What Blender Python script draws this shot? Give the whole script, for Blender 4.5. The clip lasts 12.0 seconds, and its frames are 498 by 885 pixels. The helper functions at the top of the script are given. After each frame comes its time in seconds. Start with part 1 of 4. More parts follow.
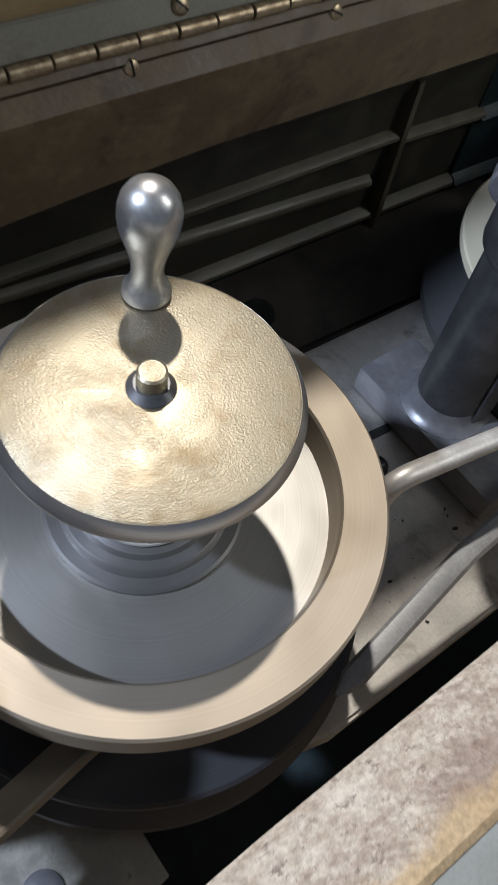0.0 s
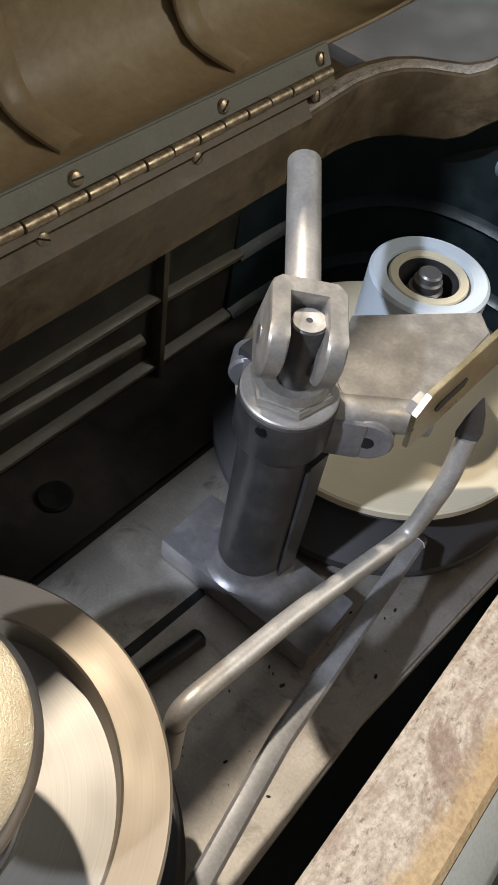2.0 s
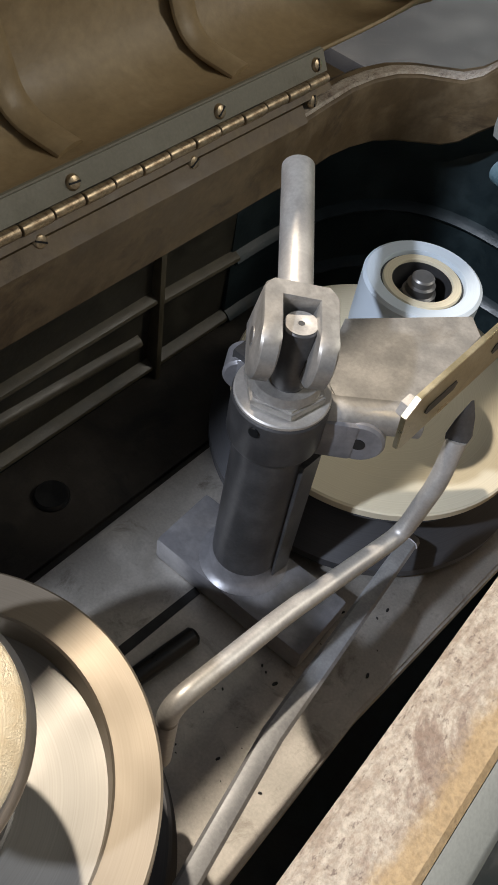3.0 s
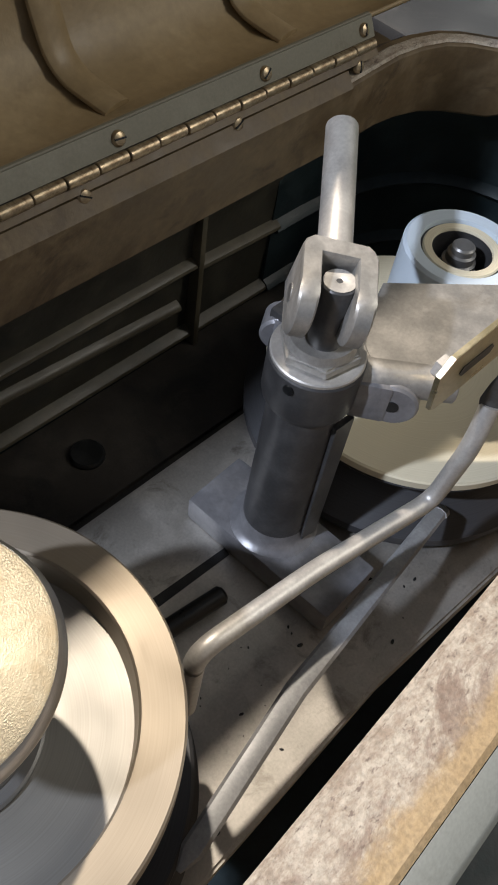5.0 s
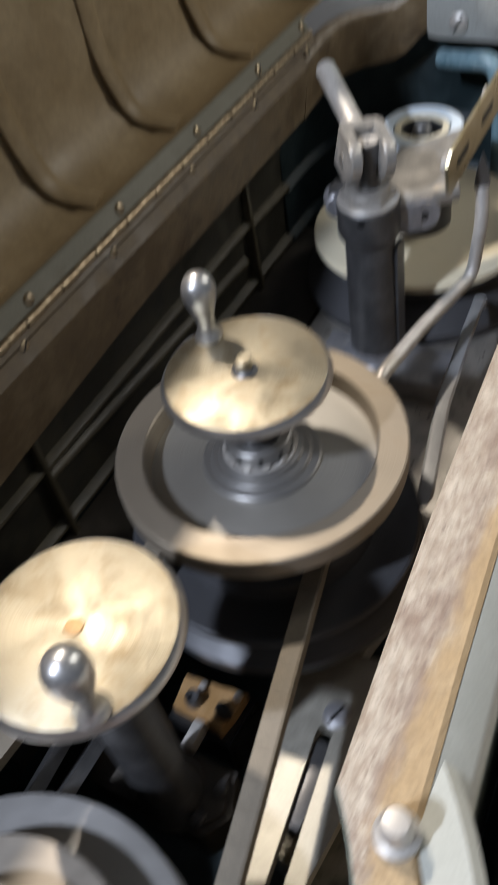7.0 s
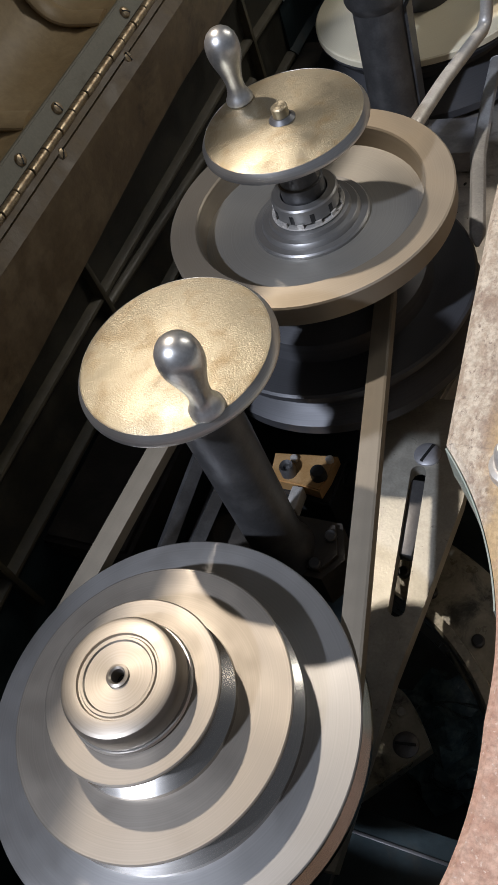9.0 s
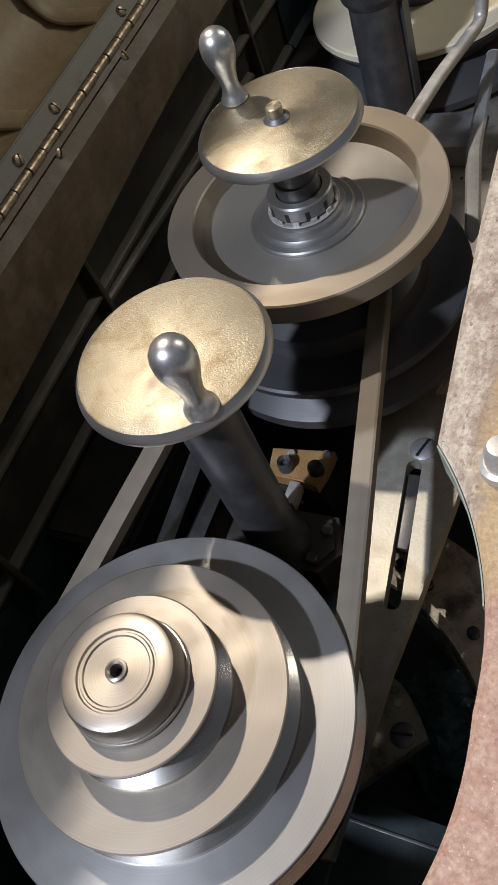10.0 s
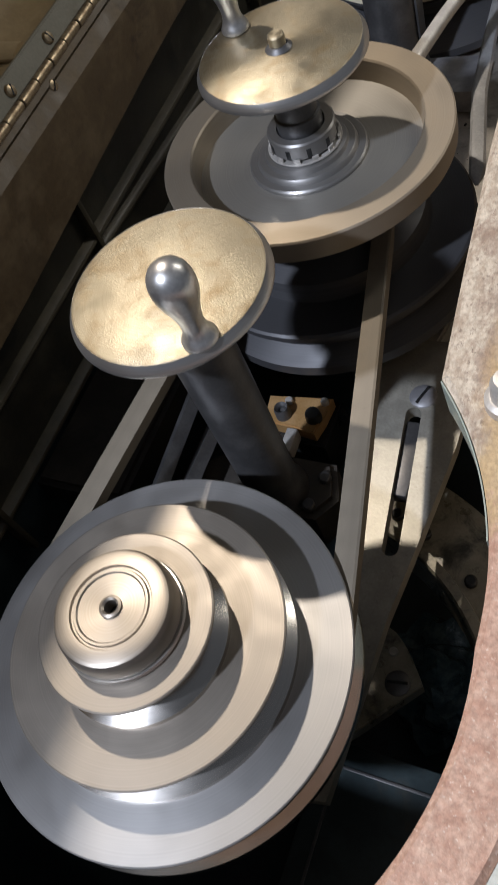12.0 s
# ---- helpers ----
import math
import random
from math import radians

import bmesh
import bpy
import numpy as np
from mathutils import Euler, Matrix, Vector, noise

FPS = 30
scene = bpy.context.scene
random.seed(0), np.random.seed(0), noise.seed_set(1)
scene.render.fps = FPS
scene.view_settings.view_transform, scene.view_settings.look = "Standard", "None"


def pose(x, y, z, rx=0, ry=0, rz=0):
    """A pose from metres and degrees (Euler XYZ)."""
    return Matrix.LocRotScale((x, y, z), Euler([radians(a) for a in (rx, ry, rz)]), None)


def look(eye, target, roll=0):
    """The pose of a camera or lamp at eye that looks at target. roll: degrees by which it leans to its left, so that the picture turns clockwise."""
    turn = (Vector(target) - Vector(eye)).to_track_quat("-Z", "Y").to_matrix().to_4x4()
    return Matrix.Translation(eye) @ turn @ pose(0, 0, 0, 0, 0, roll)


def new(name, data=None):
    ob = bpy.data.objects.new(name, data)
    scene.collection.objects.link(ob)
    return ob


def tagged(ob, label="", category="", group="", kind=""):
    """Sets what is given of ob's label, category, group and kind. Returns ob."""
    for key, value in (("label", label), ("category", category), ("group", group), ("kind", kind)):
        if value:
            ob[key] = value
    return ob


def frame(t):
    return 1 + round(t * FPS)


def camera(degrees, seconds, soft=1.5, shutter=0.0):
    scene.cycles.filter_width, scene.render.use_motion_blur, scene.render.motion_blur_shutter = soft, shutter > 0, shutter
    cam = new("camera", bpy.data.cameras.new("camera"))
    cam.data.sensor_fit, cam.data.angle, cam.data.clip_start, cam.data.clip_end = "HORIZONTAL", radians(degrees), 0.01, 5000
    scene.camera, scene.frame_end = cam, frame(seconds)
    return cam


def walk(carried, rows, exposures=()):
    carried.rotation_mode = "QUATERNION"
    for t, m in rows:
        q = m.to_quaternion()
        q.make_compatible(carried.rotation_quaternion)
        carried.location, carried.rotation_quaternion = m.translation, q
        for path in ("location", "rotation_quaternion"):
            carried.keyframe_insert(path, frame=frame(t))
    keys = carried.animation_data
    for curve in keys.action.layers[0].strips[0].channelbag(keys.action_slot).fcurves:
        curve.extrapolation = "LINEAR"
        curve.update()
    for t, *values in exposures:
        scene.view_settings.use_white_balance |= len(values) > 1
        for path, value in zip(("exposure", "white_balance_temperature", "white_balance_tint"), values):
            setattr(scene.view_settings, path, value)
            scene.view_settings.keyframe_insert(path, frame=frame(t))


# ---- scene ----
LENS = 32.89
WAY = [
    (0, 0.1907, -0.1254, 0.5630, 32.63, -7.60, 55.89),
    (0.5, 0.2121, -0.1569, 0.6184, 34.22, -7.75, 55.02),
    (1, 0.1975, -0.1234, 0.6324, 35.77, -6.86, 52.19),
    (1.5, 0.1677, -0.0296, 0.6341, 36.96, -6.47, 45.68),
    (2, 0.1684, -0.0079, 0.6353, 37.66, -6.86, 42.07),
    (2.5, 0.1746, -0.0059, 0.6394, 37.79, -6.89, 41.75),
    (3, 0.1752, -0.0095, 0.6422, 37.74, -7.06, 42.33),
    (5, 0.1893, -0.0237, 0.6361, 36.40, -6.49, 45.32),
    (5.5, 0.1900, -0.0723, 0.6307, 35.89, -5.61, 45.75),
    (6, 0.2496, -0.2296, 0.6964, 39.23, -1.59, 40.83),
    (6.5, 0.3087, -0.3724, 0.7623, 45.18, -0.33, 33.96),
    (7, 0.3114, -0.4272, 0.7290, 42.27, 8.34, 28.07),
    (7.2, 0.3097, -0.4550, 0.7024, 37.68, 12.11, 26.13),
    (8.8, 0.3213, -0.5629, 0.6666, 35.59, 17.07, 21.65),
    (9, 0.3203, -0.5637, 0.6625, 35.62, 16.76, 21.19),
    (9.5, 0.3248, -0.5610, 0.6690, 35.25, 16.91, 21.10),
    (10, 0.3297, -0.5608, 0.6717, 34.87, 17.20, 21.09),
    (10.5, 0.3253, -0.5628, 0.6690, 34.67, 17.27, 21.02),
    (11, 0.3227, -0.5632, 0.6681, 34.48, 17.32, 21.14),
    (11.5, 0.3224, -0.5637, 0.6675, 33.83, 17.02, 21.37),
    (12, 0.3228, -0.5762, 0.6484, 32.94, 16.42, 21.27),
]

cam = camera(LENS, 12.0, soft=1.5, shutter=0.45)
walk(cam, [(t, pose(x, y, z, rx, ry, rz)) for t, x, y, z, rx, ry, rz in WAY], exposures=[(0.0, 0.15, 5450, 8), (0.9, 0.10, 5550, 8), (1.5, 0.10, 5900, 9), (2.0, 0.28, 6050, 9), (5.0, 0.28, 5950, 9), (5.5, 0.30, 5450, 8), (6.2, 0.16, 6050, 9), (7.0, 0.22, 5850, 9), (9.0, 0.10, 5950, 10), (12.0, 0.09, 5950, 10)])

# ---- light: one work lamp over the open lid, the dim light of the hall, and two added fills ----
world = bpy.data.worlds.new("hall")
scene.world = world
world.use_nodes = True
world.node_tree.nodes["Background"].inputs[0].default_value = (0.92, 0.94, 1.0, 1)
world.node_tree.nodes["Background"].inputs[1].default_value = 0.085


def lamp(name, at, to, size, energy, color, size_y=None):
    data = bpy.data.lights.new(name, "AREA")
    data.shape, data.size = ("DISK", size) if size_y is None else ("RECTANGLE", size)
    if size_y is not None:
        data.size_y = size_y
    data.energy, data.color = energy, color
    ob = new(name, data)
    ob.matrix_world = look(at, to)
    return ob


lamp("work_lamp_light", (-1.0, 0.50, 2.25), (0.03, -0.1, 0.15), 0.07, 47.0, (1.0, 0.83, 0.64))
lamp("hall_lamp_light", (-0.60, -1.90, 2.30), (0.0, -0.1, 0.15), 0.12, 72.0, (0.90, 0.92, 1.0))
# unseen fill lamp, added to brighten the lid and the long wall
lamp("lid_fill_light", (1.25, 1.70, 1.80), (-0.3, 0.55, 0.3), 0.3, 15.0, (1.0, 0.90, 0.74), 1.2)
# unseen fill lamp, added so the machines behind come out brighter
lamp("hall_fill_light", (-0.30, 1.55, 1.10), (-0.50, 3.00, 0.05), 0.3, 26.0, (0.95, 1.0, 0.95), 1.0)


# ---- materials ----
def nodes_of(name):
    m = bpy.data.materials.new(name)
    m.use_nodes = True
    t = m.node_tree
    return m, t, t.nodes["Principled BSDF"]


def link(t, a, b):
    t.links.new(a, b)


def noise_node(t, coord, scale, detail=5.0, rough=0.6, distortion=0.0):
    n = t.nodes.new("ShaderNodeTexNoise")
    n.inputs["Scale"].default_value = scale
    n.inputs["Detail"].default_value = detail
    n.inputs["Roughness"].default_value = rough
    n.inputs["Distortion"].default_value = distortion
    link(t, coord, n.inputs["Vector"])
    return n.outputs["Fac"]


def ramp(t, fac, stops):
    r = t.nodes.new("ShaderNodeValToRGB")
    e = r.color_ramp.elements
    while len(e) < len(stops):
        e.new(0.5)
    for k, (p, c) in zip(e, stops):
        k.position = p
        k.color = (*c, 1) if len(c) == 3 else c
    link(t, fac, r.inputs["Fac"])
    return r.outputs["Color"]


def mix(t, fac, a, b, mode="MIX"):
    m = t.nodes.new("ShaderNodeMix")
    m.data_type, m.blend_type = "RGBA", mode
    if isinstance(fac, float):
        m.inputs[0].default_value = fac
    else:
        link(t, fac, m.inputs[0])
    for socket, v in ((m.inputs[6], a), (m.inputs[7], b)):
        if isinstance(v, tuple):
            socket.default_value = (*v, 1)
        else:
            link(t, v, socket)
    return m.outputs[2]


def grey(v):
    return (v, v, v)


def bump(t, p, height, strength, distance):
    b = t.nodes.new("ShaderNodeBump")
    b.inputs["Strength"].default_value, b.inputs["Distance"].default_value = strength, distance
    link(t, height, b.inputs["Height"])
    link(t, b.outputs["Normal"], p.inputs["Normal"])


def surface(name, base, second, rough=(0.4, 0.6), metal=0.0, scale=40.0, cover=(0.45, 0.65), stain=None, stain_cover=(0.6, 0.7), stain_scale=14.0,
            relief=0.15, grain=400.0, depth=0.0006):
    """A mottled surface: two tones, stains of a third, grain and relief."""
    m, t, p = nodes_of(name)
    co = t.nodes.new("ShaderNodeTexCoord").outputs["Object"]
    a = noise_node(t, co, scale)
    col = mix(t, ramp(t, a, [(cover[0], grey(0)), (cover[1], grey(1))]), base, second)
    if stain:
        s = noise_node(t, co, stain_scale, 7.0, 0.7, 0.6)
        col = mix(t, ramp(t, s, [(stain_cover[0], grey(0)), (stain_cover[1], grey(1))]), col, stain)
    g = noise_node(t, co, grain, 3.0)
    col = mix(t, 0.35, col, mix(t, 1.0, col, ramp(t, g, [(0.3, grey(0.55)), (0.7, grey(1.0))]), "MULTIPLY"))
    link(t, col, p.inputs["Base Color"])
    link(t, ramp(t, a, [(0.3, grey(rough[0])), (0.7, grey(rough[1]))]), p.inputs["Roughness"])
    p.inputs["Metallic"].default_value = metal
    bump(t, p, g, relief, depth)
    return m


def turned(name, base, second, rough=0.36, metal=0.9, lines=900.0, aniso=0.45, relief=0.07, stain=None, stain_cover=(0.55, 0.75), stain_scale=30.0, across=0.0, film=0.0):
    """Metal turned on a lathe: fine rings about z, streaked highlights, faint stains."""
    m, t, p = nodes_of(name)
    co = t.nodes.new("ShaderNodeTexCoord").outputs["Object"]
    sep = t.nodes.new("ShaderNodeSeparateXYZ")
    link(t, co, sep.inputs[0])
    flat = t.nodes.new("ShaderNodeCombineXYZ")
    link(t, sep.outputs[0], flat.inputs[0])
    link(t, sep.outputs[1], flat.inputs[1])
    r = t.nodes.new("ShaderNodeVectorMath")
    r.operation = "LENGTH"
    link(t, flat.outputs[0], r.inputs[0])
    n = t.nodes.new("ShaderNodeTexNoise")
    n.noise_dimensions = "1D"
    n.inputs["Scale"].default_value = lines
    n.inputs["Detail"].default_value = 4.0
    link(t, r.outputs["Value"], n.inputs["W"])
    ring = n.outputs["Fac"]
    col = mix(t, ramp(t, ring, [(0.3, grey(0)), (0.7, grey(1))]), base, second)
    s = noise_node(t, co, stain_scale, 6.0, 0.65, 0.4)
    if stain:
        col = mix(t, ramp(t, s, [(stain_cover[0], grey(0)), (stain_cover[1], grey(0.85))]), col, stain)
    link(t, col, p.inputs["Base Color"])
    link(t, ramp(t, s, [(0.3, grey(rough * 0.85)), (0.7, grey(rough * 1.2))]), p.inputs["Roughness"])
    p.inputs["Metallic"].default_value = metal
    p.inputs["Anisotropic"].default_value = aniso
    p.inputs["Anisotropic Rotation"].default_value = across
    tan = t.nodes.new("ShaderNodeTangent")
    tan.direction_type, tan.axis = "RADIAL", "Z"
    link(t, tan.outputs[0], p.inputs["Tangent"])
    if film:
        # oil lies on the metal in patches of small drops, which glitter
        patches = ramp(t, noise_node(t, co, 30.0, 5.0, 0.65, 0.6), [(0.36, grey(0.12)), (0.60, grey(1.0))])
        drops = mix(t, 1.0, patches, ramp(t, noise_node(t, co, 820.0, 3.0, 0.65), [(0.38, grey(0)), (0.72, grey(1))]), "MULTIPLY")
        b = t.nodes.new("ShaderNodeBump")
        b.inputs["Strength"].default_value, b.inputs["Distance"].default_value = film, 0.0010
        link(t, drops, b.inputs["Height"])
        c = t.nodes.new("ShaderNodeBump")
        c.inputs["Strength"].default_value, c.inputs["Distance"].default_value = relief, 0.0002
        link(t, ring, c.inputs["Height"])
        link(t, b.outputs["Normal"], c.inputs["Normal"])
        link(t, c.outputs["Normal"], p.inputs["Normal"])
    else:
        bump(t, p, ring, relief, 0.0002)
    return m


M_PULLEY = turned("turned_grey_iron", (0.275, 0.27, 0.265), (0.30, 0.295, 0.288), 0.42, metal=0.78, relief=0.025, across=0.25)
M_PULLEY_RIM = turned("turned_bright_iron", (0.248, 0.222, 0.188), (0.276, 0.248, 0.212), 0.46, metal=0.74, aniso=0.3, relief=0.025, stain=(0.30, 0.265, 0.22), stain_cover=(0.5, 0.9), across=0.25)
M_TAN_RIM = turned("tan_turned_iron", (0.318, 0.273, 0.212), (0.356, 0.307, 0.242), 0.50, metal=0.72, aniso=0.25, relief=0.025, stain=(0.29, 0.235, 0.165), stain_cover=(0.5, 0.9), across=0.25)
M_WEB = turned("pale_turned_web", (0.325, 0.312, 0.285), (0.36, 0.345, 0.315), 0.45, metal=0.70, relief=0.03, across=0.25)
M_POLISHED = turned("polished_turned_iron", (0.50, 0.475, 0.44), (0.56, 0.535, 0.50), 0.19, metal=1.0, aniso=0.0, relief=0.02, stain=(0.36, 0.32, 0.26), stain_cover=(0.55, 0.9), across=0.25)
M_HUB = turned("bright_hub_steel", (0.29, 0.262, 0.225), (0.33, 0.30, 0.262), 0.42, metal=0.95, aniso=0.4, relief=0.03, stain=(0.34, 0.29, 0.23), stain_cover=(0.5, 0.9), across=0.25)
M_DARK_IRON = turned("dark_oiled_iron", (0.060, 0.061, 0.066), (0.072, 0.073, 0.079), 0.46, metal=0.35, aniso=0.0, relief=0.02, stain=(0.045, 0.045, 0.05), stain_cover=(0.5, 0.8))
M_DISC = turned("oily_disc_steel", (0.335, 0.298, 0.22), (0.395, 0.355, 0.268), 0.42, metal=0.93, lines=1200.0, aniso=0.55, relief=0.10, stain=(0.23, 0.165, 0.08), stain_cover=(0.48, 0.76), stain_scale=38.0, across=0.25, film=0.24)
M_EDGE = turned("chamfer_steel", (0.50, 0.49, 0.47), (0.58, 0.57, 0.55), 0.33)
M_STEEL = surface("bright_steel", (0.58, 0.555, 0.52), (0.66, 0.64, 0.60), (0.40, 0.54), 0.55, 60, stain=(0.40, 0.365, 0.31), stain_cover=(0.60, 0.88), relief=0.06)
M_FORK = surface("milled_fork_steel", (0.43, 0.415, 0.39), (0.52, 0.50, 0.47), (0.42, 0.56), 0.7, 60, stain=(0.34, 0.31, 0.265), stain_cover=(0.56, 0.85), relief=0.06)
M_KNOB = surface("polished_steel", (0.62, 0.615, 0.605), (0.68, 0.675, 0.665), (0.28, 0.38), 0.9, 90, relief=0.03)
M_GUN = surface("dark_blued_steel", (0.105, 0.105, 0.108), (0.15, 0.149, 0.152), (0.32, 0.48), 0.6, 35, stain=(0.13, 0.125, 0.12), stain_cover=(0.6, 0.8), relief=0.08)
M_FOOT = surface("grey_cast_foot", (0.25, 0.25, 0.265), (0.33, 0.33, 0.345), (0.30, 0.46), 0.4, 30, stain=(0.17, 0.17, 0.18), stain_cover=(0.55, 0.8), relief=0.25, grain=200)
M_BLACK = surface("black_oiled_iron", (0.012, 0.013, 0.014), (0.03, 0.03, 0.03), (0.25, 0.5), 0.2, 30, relief=0.1)
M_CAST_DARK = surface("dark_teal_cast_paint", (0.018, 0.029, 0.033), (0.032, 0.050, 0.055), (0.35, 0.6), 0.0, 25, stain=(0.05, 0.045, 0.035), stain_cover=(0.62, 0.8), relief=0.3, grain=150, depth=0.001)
M_CAST_OLIVE = surface("olive_brown_cast_paint", (0.034, 0.031, 0.023), (0.058, 0.053, 0.038), (0.35, 0.6), 0.0, 22, stain=(0.016, 0.018, 0.017), stain_cover=(0.50, 0.72), relief=0.3, grain=150, depth=0.001)
M_CAST_BROWN = surface("brown_stained_cast_iron", (0.142, 0.098, 0.050), (0.212, 0.156, 0.088), (0.4, 0.65), 0.0, 30, stain=(0.055, 0.035, 0.02), stain_cover=(0.55, 0.72), relief=0.3, grain=180, depth=0.001)
M_LID = surface("khaki_lid_paint", (0.36, 0.264, 0.140), (0.44, 0.334, 0.19), (0.4, 0.6), 0.0, 12, stain=(0.24, 0.175, 0.09), stain_cover=(0.54, 0.85), stain_scale=9, relief=0.3, grain=120, depth=0.0015)
M_LID_STRIP = surface("grey_strip_paint", (0.235, 0.22, 0.165), (0.285, 0.27, 0.21), (0.4, 0.6), 0.0, 20, stain=(0.14, 0.11, 0.065), stain_cover=(0.6, 0.75), relief=0.1)


def worn_rim(name):
    """Scraped pale casting: brown blotches drawn out along it, ochre rust at its outer edge, red oxide round the front."""
    m, t, p = nodes_of(name)
    co = t.nodes.new("ShaderNodeTexCoord").outputs["Object"]
    stretch = t.nodes.new("ShaderNodeMapping")
    stretch.inputs["Scale"].default_value = (1.0, 0.5, 1.0)
    link(t, co, stretch.inputs["Vector"])
    v = stretch.outputs[0]
    sep = t.nodes.new("ShaderNodeSeparateXYZ")
    link(t, co, sep.inputs[0])

    def blend(a, k, b):
        """k times a plus b."""
        n = t.nodes.new("ShaderNodeMath")
        n.operation = "MULTIPLY_ADD"
        link(t, a, n.inputs[0])
        n.inputs[1].default_value = k
        if isinstance(b, float):
            n.inputs[2].default_value = b
        else:
            link(t, b, n.inputs[2])
        return n.outputs[0]

    col = mix(t, ramp(t, noise_node(t, v, 95.0, 9.0, 0.8), [(0.40, grey(0)), (0.58, grey(1))]), (0.36, 0.285, 0.215), (0.57, 0.50, 0.405))
    col = mix(t, ramp(t, noise_node(t, v, 210.0, 6.0, 0.8), [(0.57, grey(0)), (0.63, grey(0.9))]), col, (0.20, 0.15, 0.12))
    blotch = blend(noise_node(t, v, 17.0, 10.0, 0.74, 0.6), 1.0, blend(sep.outputs[0], 1.6, -0.32))
    col = mix(t, ramp(t, blotch, [(0.535, grey(0)), (0.60, grey(0.62))]), col, (0.21, 0.135, 0.10))
    outer = blend(noise_node(t, v, 30.0, 7.0, 0.75), 0.050, blend(sep.outputs[1], 0.050, sep.outputs[0]))
    col = mix(t, ramp(t, outer, [(0.236, grey(0)), (0.247, grey(0.85))]), col, (0.46, 0.325, 0.165))
    red = mix(t, ramp(t, noise_node(t, co, 110.0, 6.0, 0.7), [(0.40, grey(0)), (0.66, grey(1))]), (0.40, 0.235, 0.17), (0.53, 0.365, 0.28))
    red = mix(t, ramp(t, noise_node(t, co, 420.0, 3.0, 0.6), [(0.62, grey(0)), (0.70, grey(0.8))]), red, (0.62, 0.50, 0.42))
    front = blend(noise_node(t, co, 45.0, 6.0, 0.75), 0.13, sep.outputs[1])
    col = mix(t, ramp(t, blend(front, 1.0, 1.0), [(0.700, grey(1)), (0.725, grey(0))]), col, red)
    fine = noise_node(t, co, 330.0, 4.0, 0.7)
    col = mix(t, 0.5, col, mix(t, 1.0, col, ramp(t, fine, [(0.35, grey(0.42)), (0.6, grey(1.0))]), "MULTIPLY"))
    link(t, col, p.inputs["Base Color"])
    p.inputs["Roughness"].default_value = 0.60
    bump(t, p, fine, 0.6, 0.0012)
    return m


M_RIM = worn_rim("scraped_rusty_casting")
M_RIM_RED = surface("red_oxide_casting", (0.36, 0.20, 0.155), (0.46, 0.30, 0.24), (0.5, 0.75), 0.0, 90, (0.4, 0.62), stain=(0.55, 0.44, 0.38), stain_cover=(0.58, 0.7), stain_scale=60, relief=0.4, grain=300, depth=0.001)
M_RUST = surface("orange_rust_edge", (0.40, 0.32, 0.23), (0.47, 0.42, 0.36), (0.55, 0.8), 0.0, 60, stain=(0.28, 0.20, 0.15), stain_cover=(0.50, 0.66), stain_scale=45, relief=0.4)
M_GREYPAINT = surface("pale_grey_paint", (0.52, 0.53, 0.48), (0.58, 0.59, 0.54), (0.35, 0.5), 0.0, 18, stain=(0.38, 0.37, 0.32), stain_cover=(0.62, 0.8), relief=0.08)
M_LIP = surface("grey_green_paint", (0.23, 0.27, 0.235), (0.29, 0.33, 0.29), (0.4, 0.6), 0.0, 30, stain=(0.15, 0.15, 0.12), stain_cover=(0.6, 0.8), relief=0.15)
M_CREAM = turned("cream_disc_paint", (0.66, 0.60, 0.44), (0.72, 0.66, 0.50), 0.5, metal=0.0, aniso=0.0, relief=0.1, stain=(0.45, 0.42, 0.34), stain_cover=(0.6, 0.9))
M_BLUEWHITE = turned("blue_white_enamel", (0.56, 0.64, 0.72), (0.60, 0.68, 0.76), 0.35, metal=0.0, aniso=0.0, relief=0.05)
M_PIPE = surface("blue_grey_pipe_paint", (0.16, 0.26, 0.31), (0.24, 0.35, 0.40), (0.2, 0.4), 0.0, 40, stain=(0.05, 0.08, 0.10), stain_cover=(0.55, 0.7), relief=0.1)
M_BELT = surface("worn_grey_rubber", (0.20, 0.172, 0.130), (0.23, 0.198, 0.150), (0.55, 0.7), 0.0, 70, relief=0.1, grain=900)
M_STRAP = surface("pale_grey_strap", (0.34, 0.345, 0.35), (0.42, 0.425, 0.43), (0.4, 0.6), 0.3, 50, stain=(0.22, 0.21, 0.20), stain_cover=(0.6, 0.8), relief=0.1)
M_PLATE = surface("oily_floor_plate", (0.50, 0.475, 0.43), (0.62, 0.59, 0.54), (0.44, 0.56), 0.82, 30, stain=(0.26, 0.235, 0.20), stain_cover=(0.55, 0.72), stain_scale=28, relief=0.2)
M_LEDGE = surface("dark_brown_casting", (0.040, 0.034, 0.028), (0.062, 0.053, 0.043), (0.4, 0.65), 0.0, 30, stain=(0.02, 0.02, 0.019), stain_cover=(0.52, 0.70), relief=0.3)
# lighter than the lining: the light on the rib tops is put into this colour
M_RIB = surface("lit_rib_paint", (0.066, 0.056, 0.035), (0.095, 0.081, 0.051), (0.35, 0.55), 0.0, 26, stain=(0.05, 0.046, 0.034), stain_cover=(0.52, 0.72), relief=0.25, grain=150, depth=0.001)
M_GREASE = surface("old_teal_grease", (0.07, 0.115, 0.125), (0.14, 0.20, 0.21), (0.08, 0.22), 0.0, 60, relief=0.9, grain=150, depth=0.004)
M_BRONZE = surface("orange_bronze", (0.40, 0.235, 0.09), (0.46, 0.29, 0.13), (0.4, 0.6), 0.3, 50, stain=(0.14, 0.08, 0.04), stain_cover=(0.6, 0.75), relief=0.1)
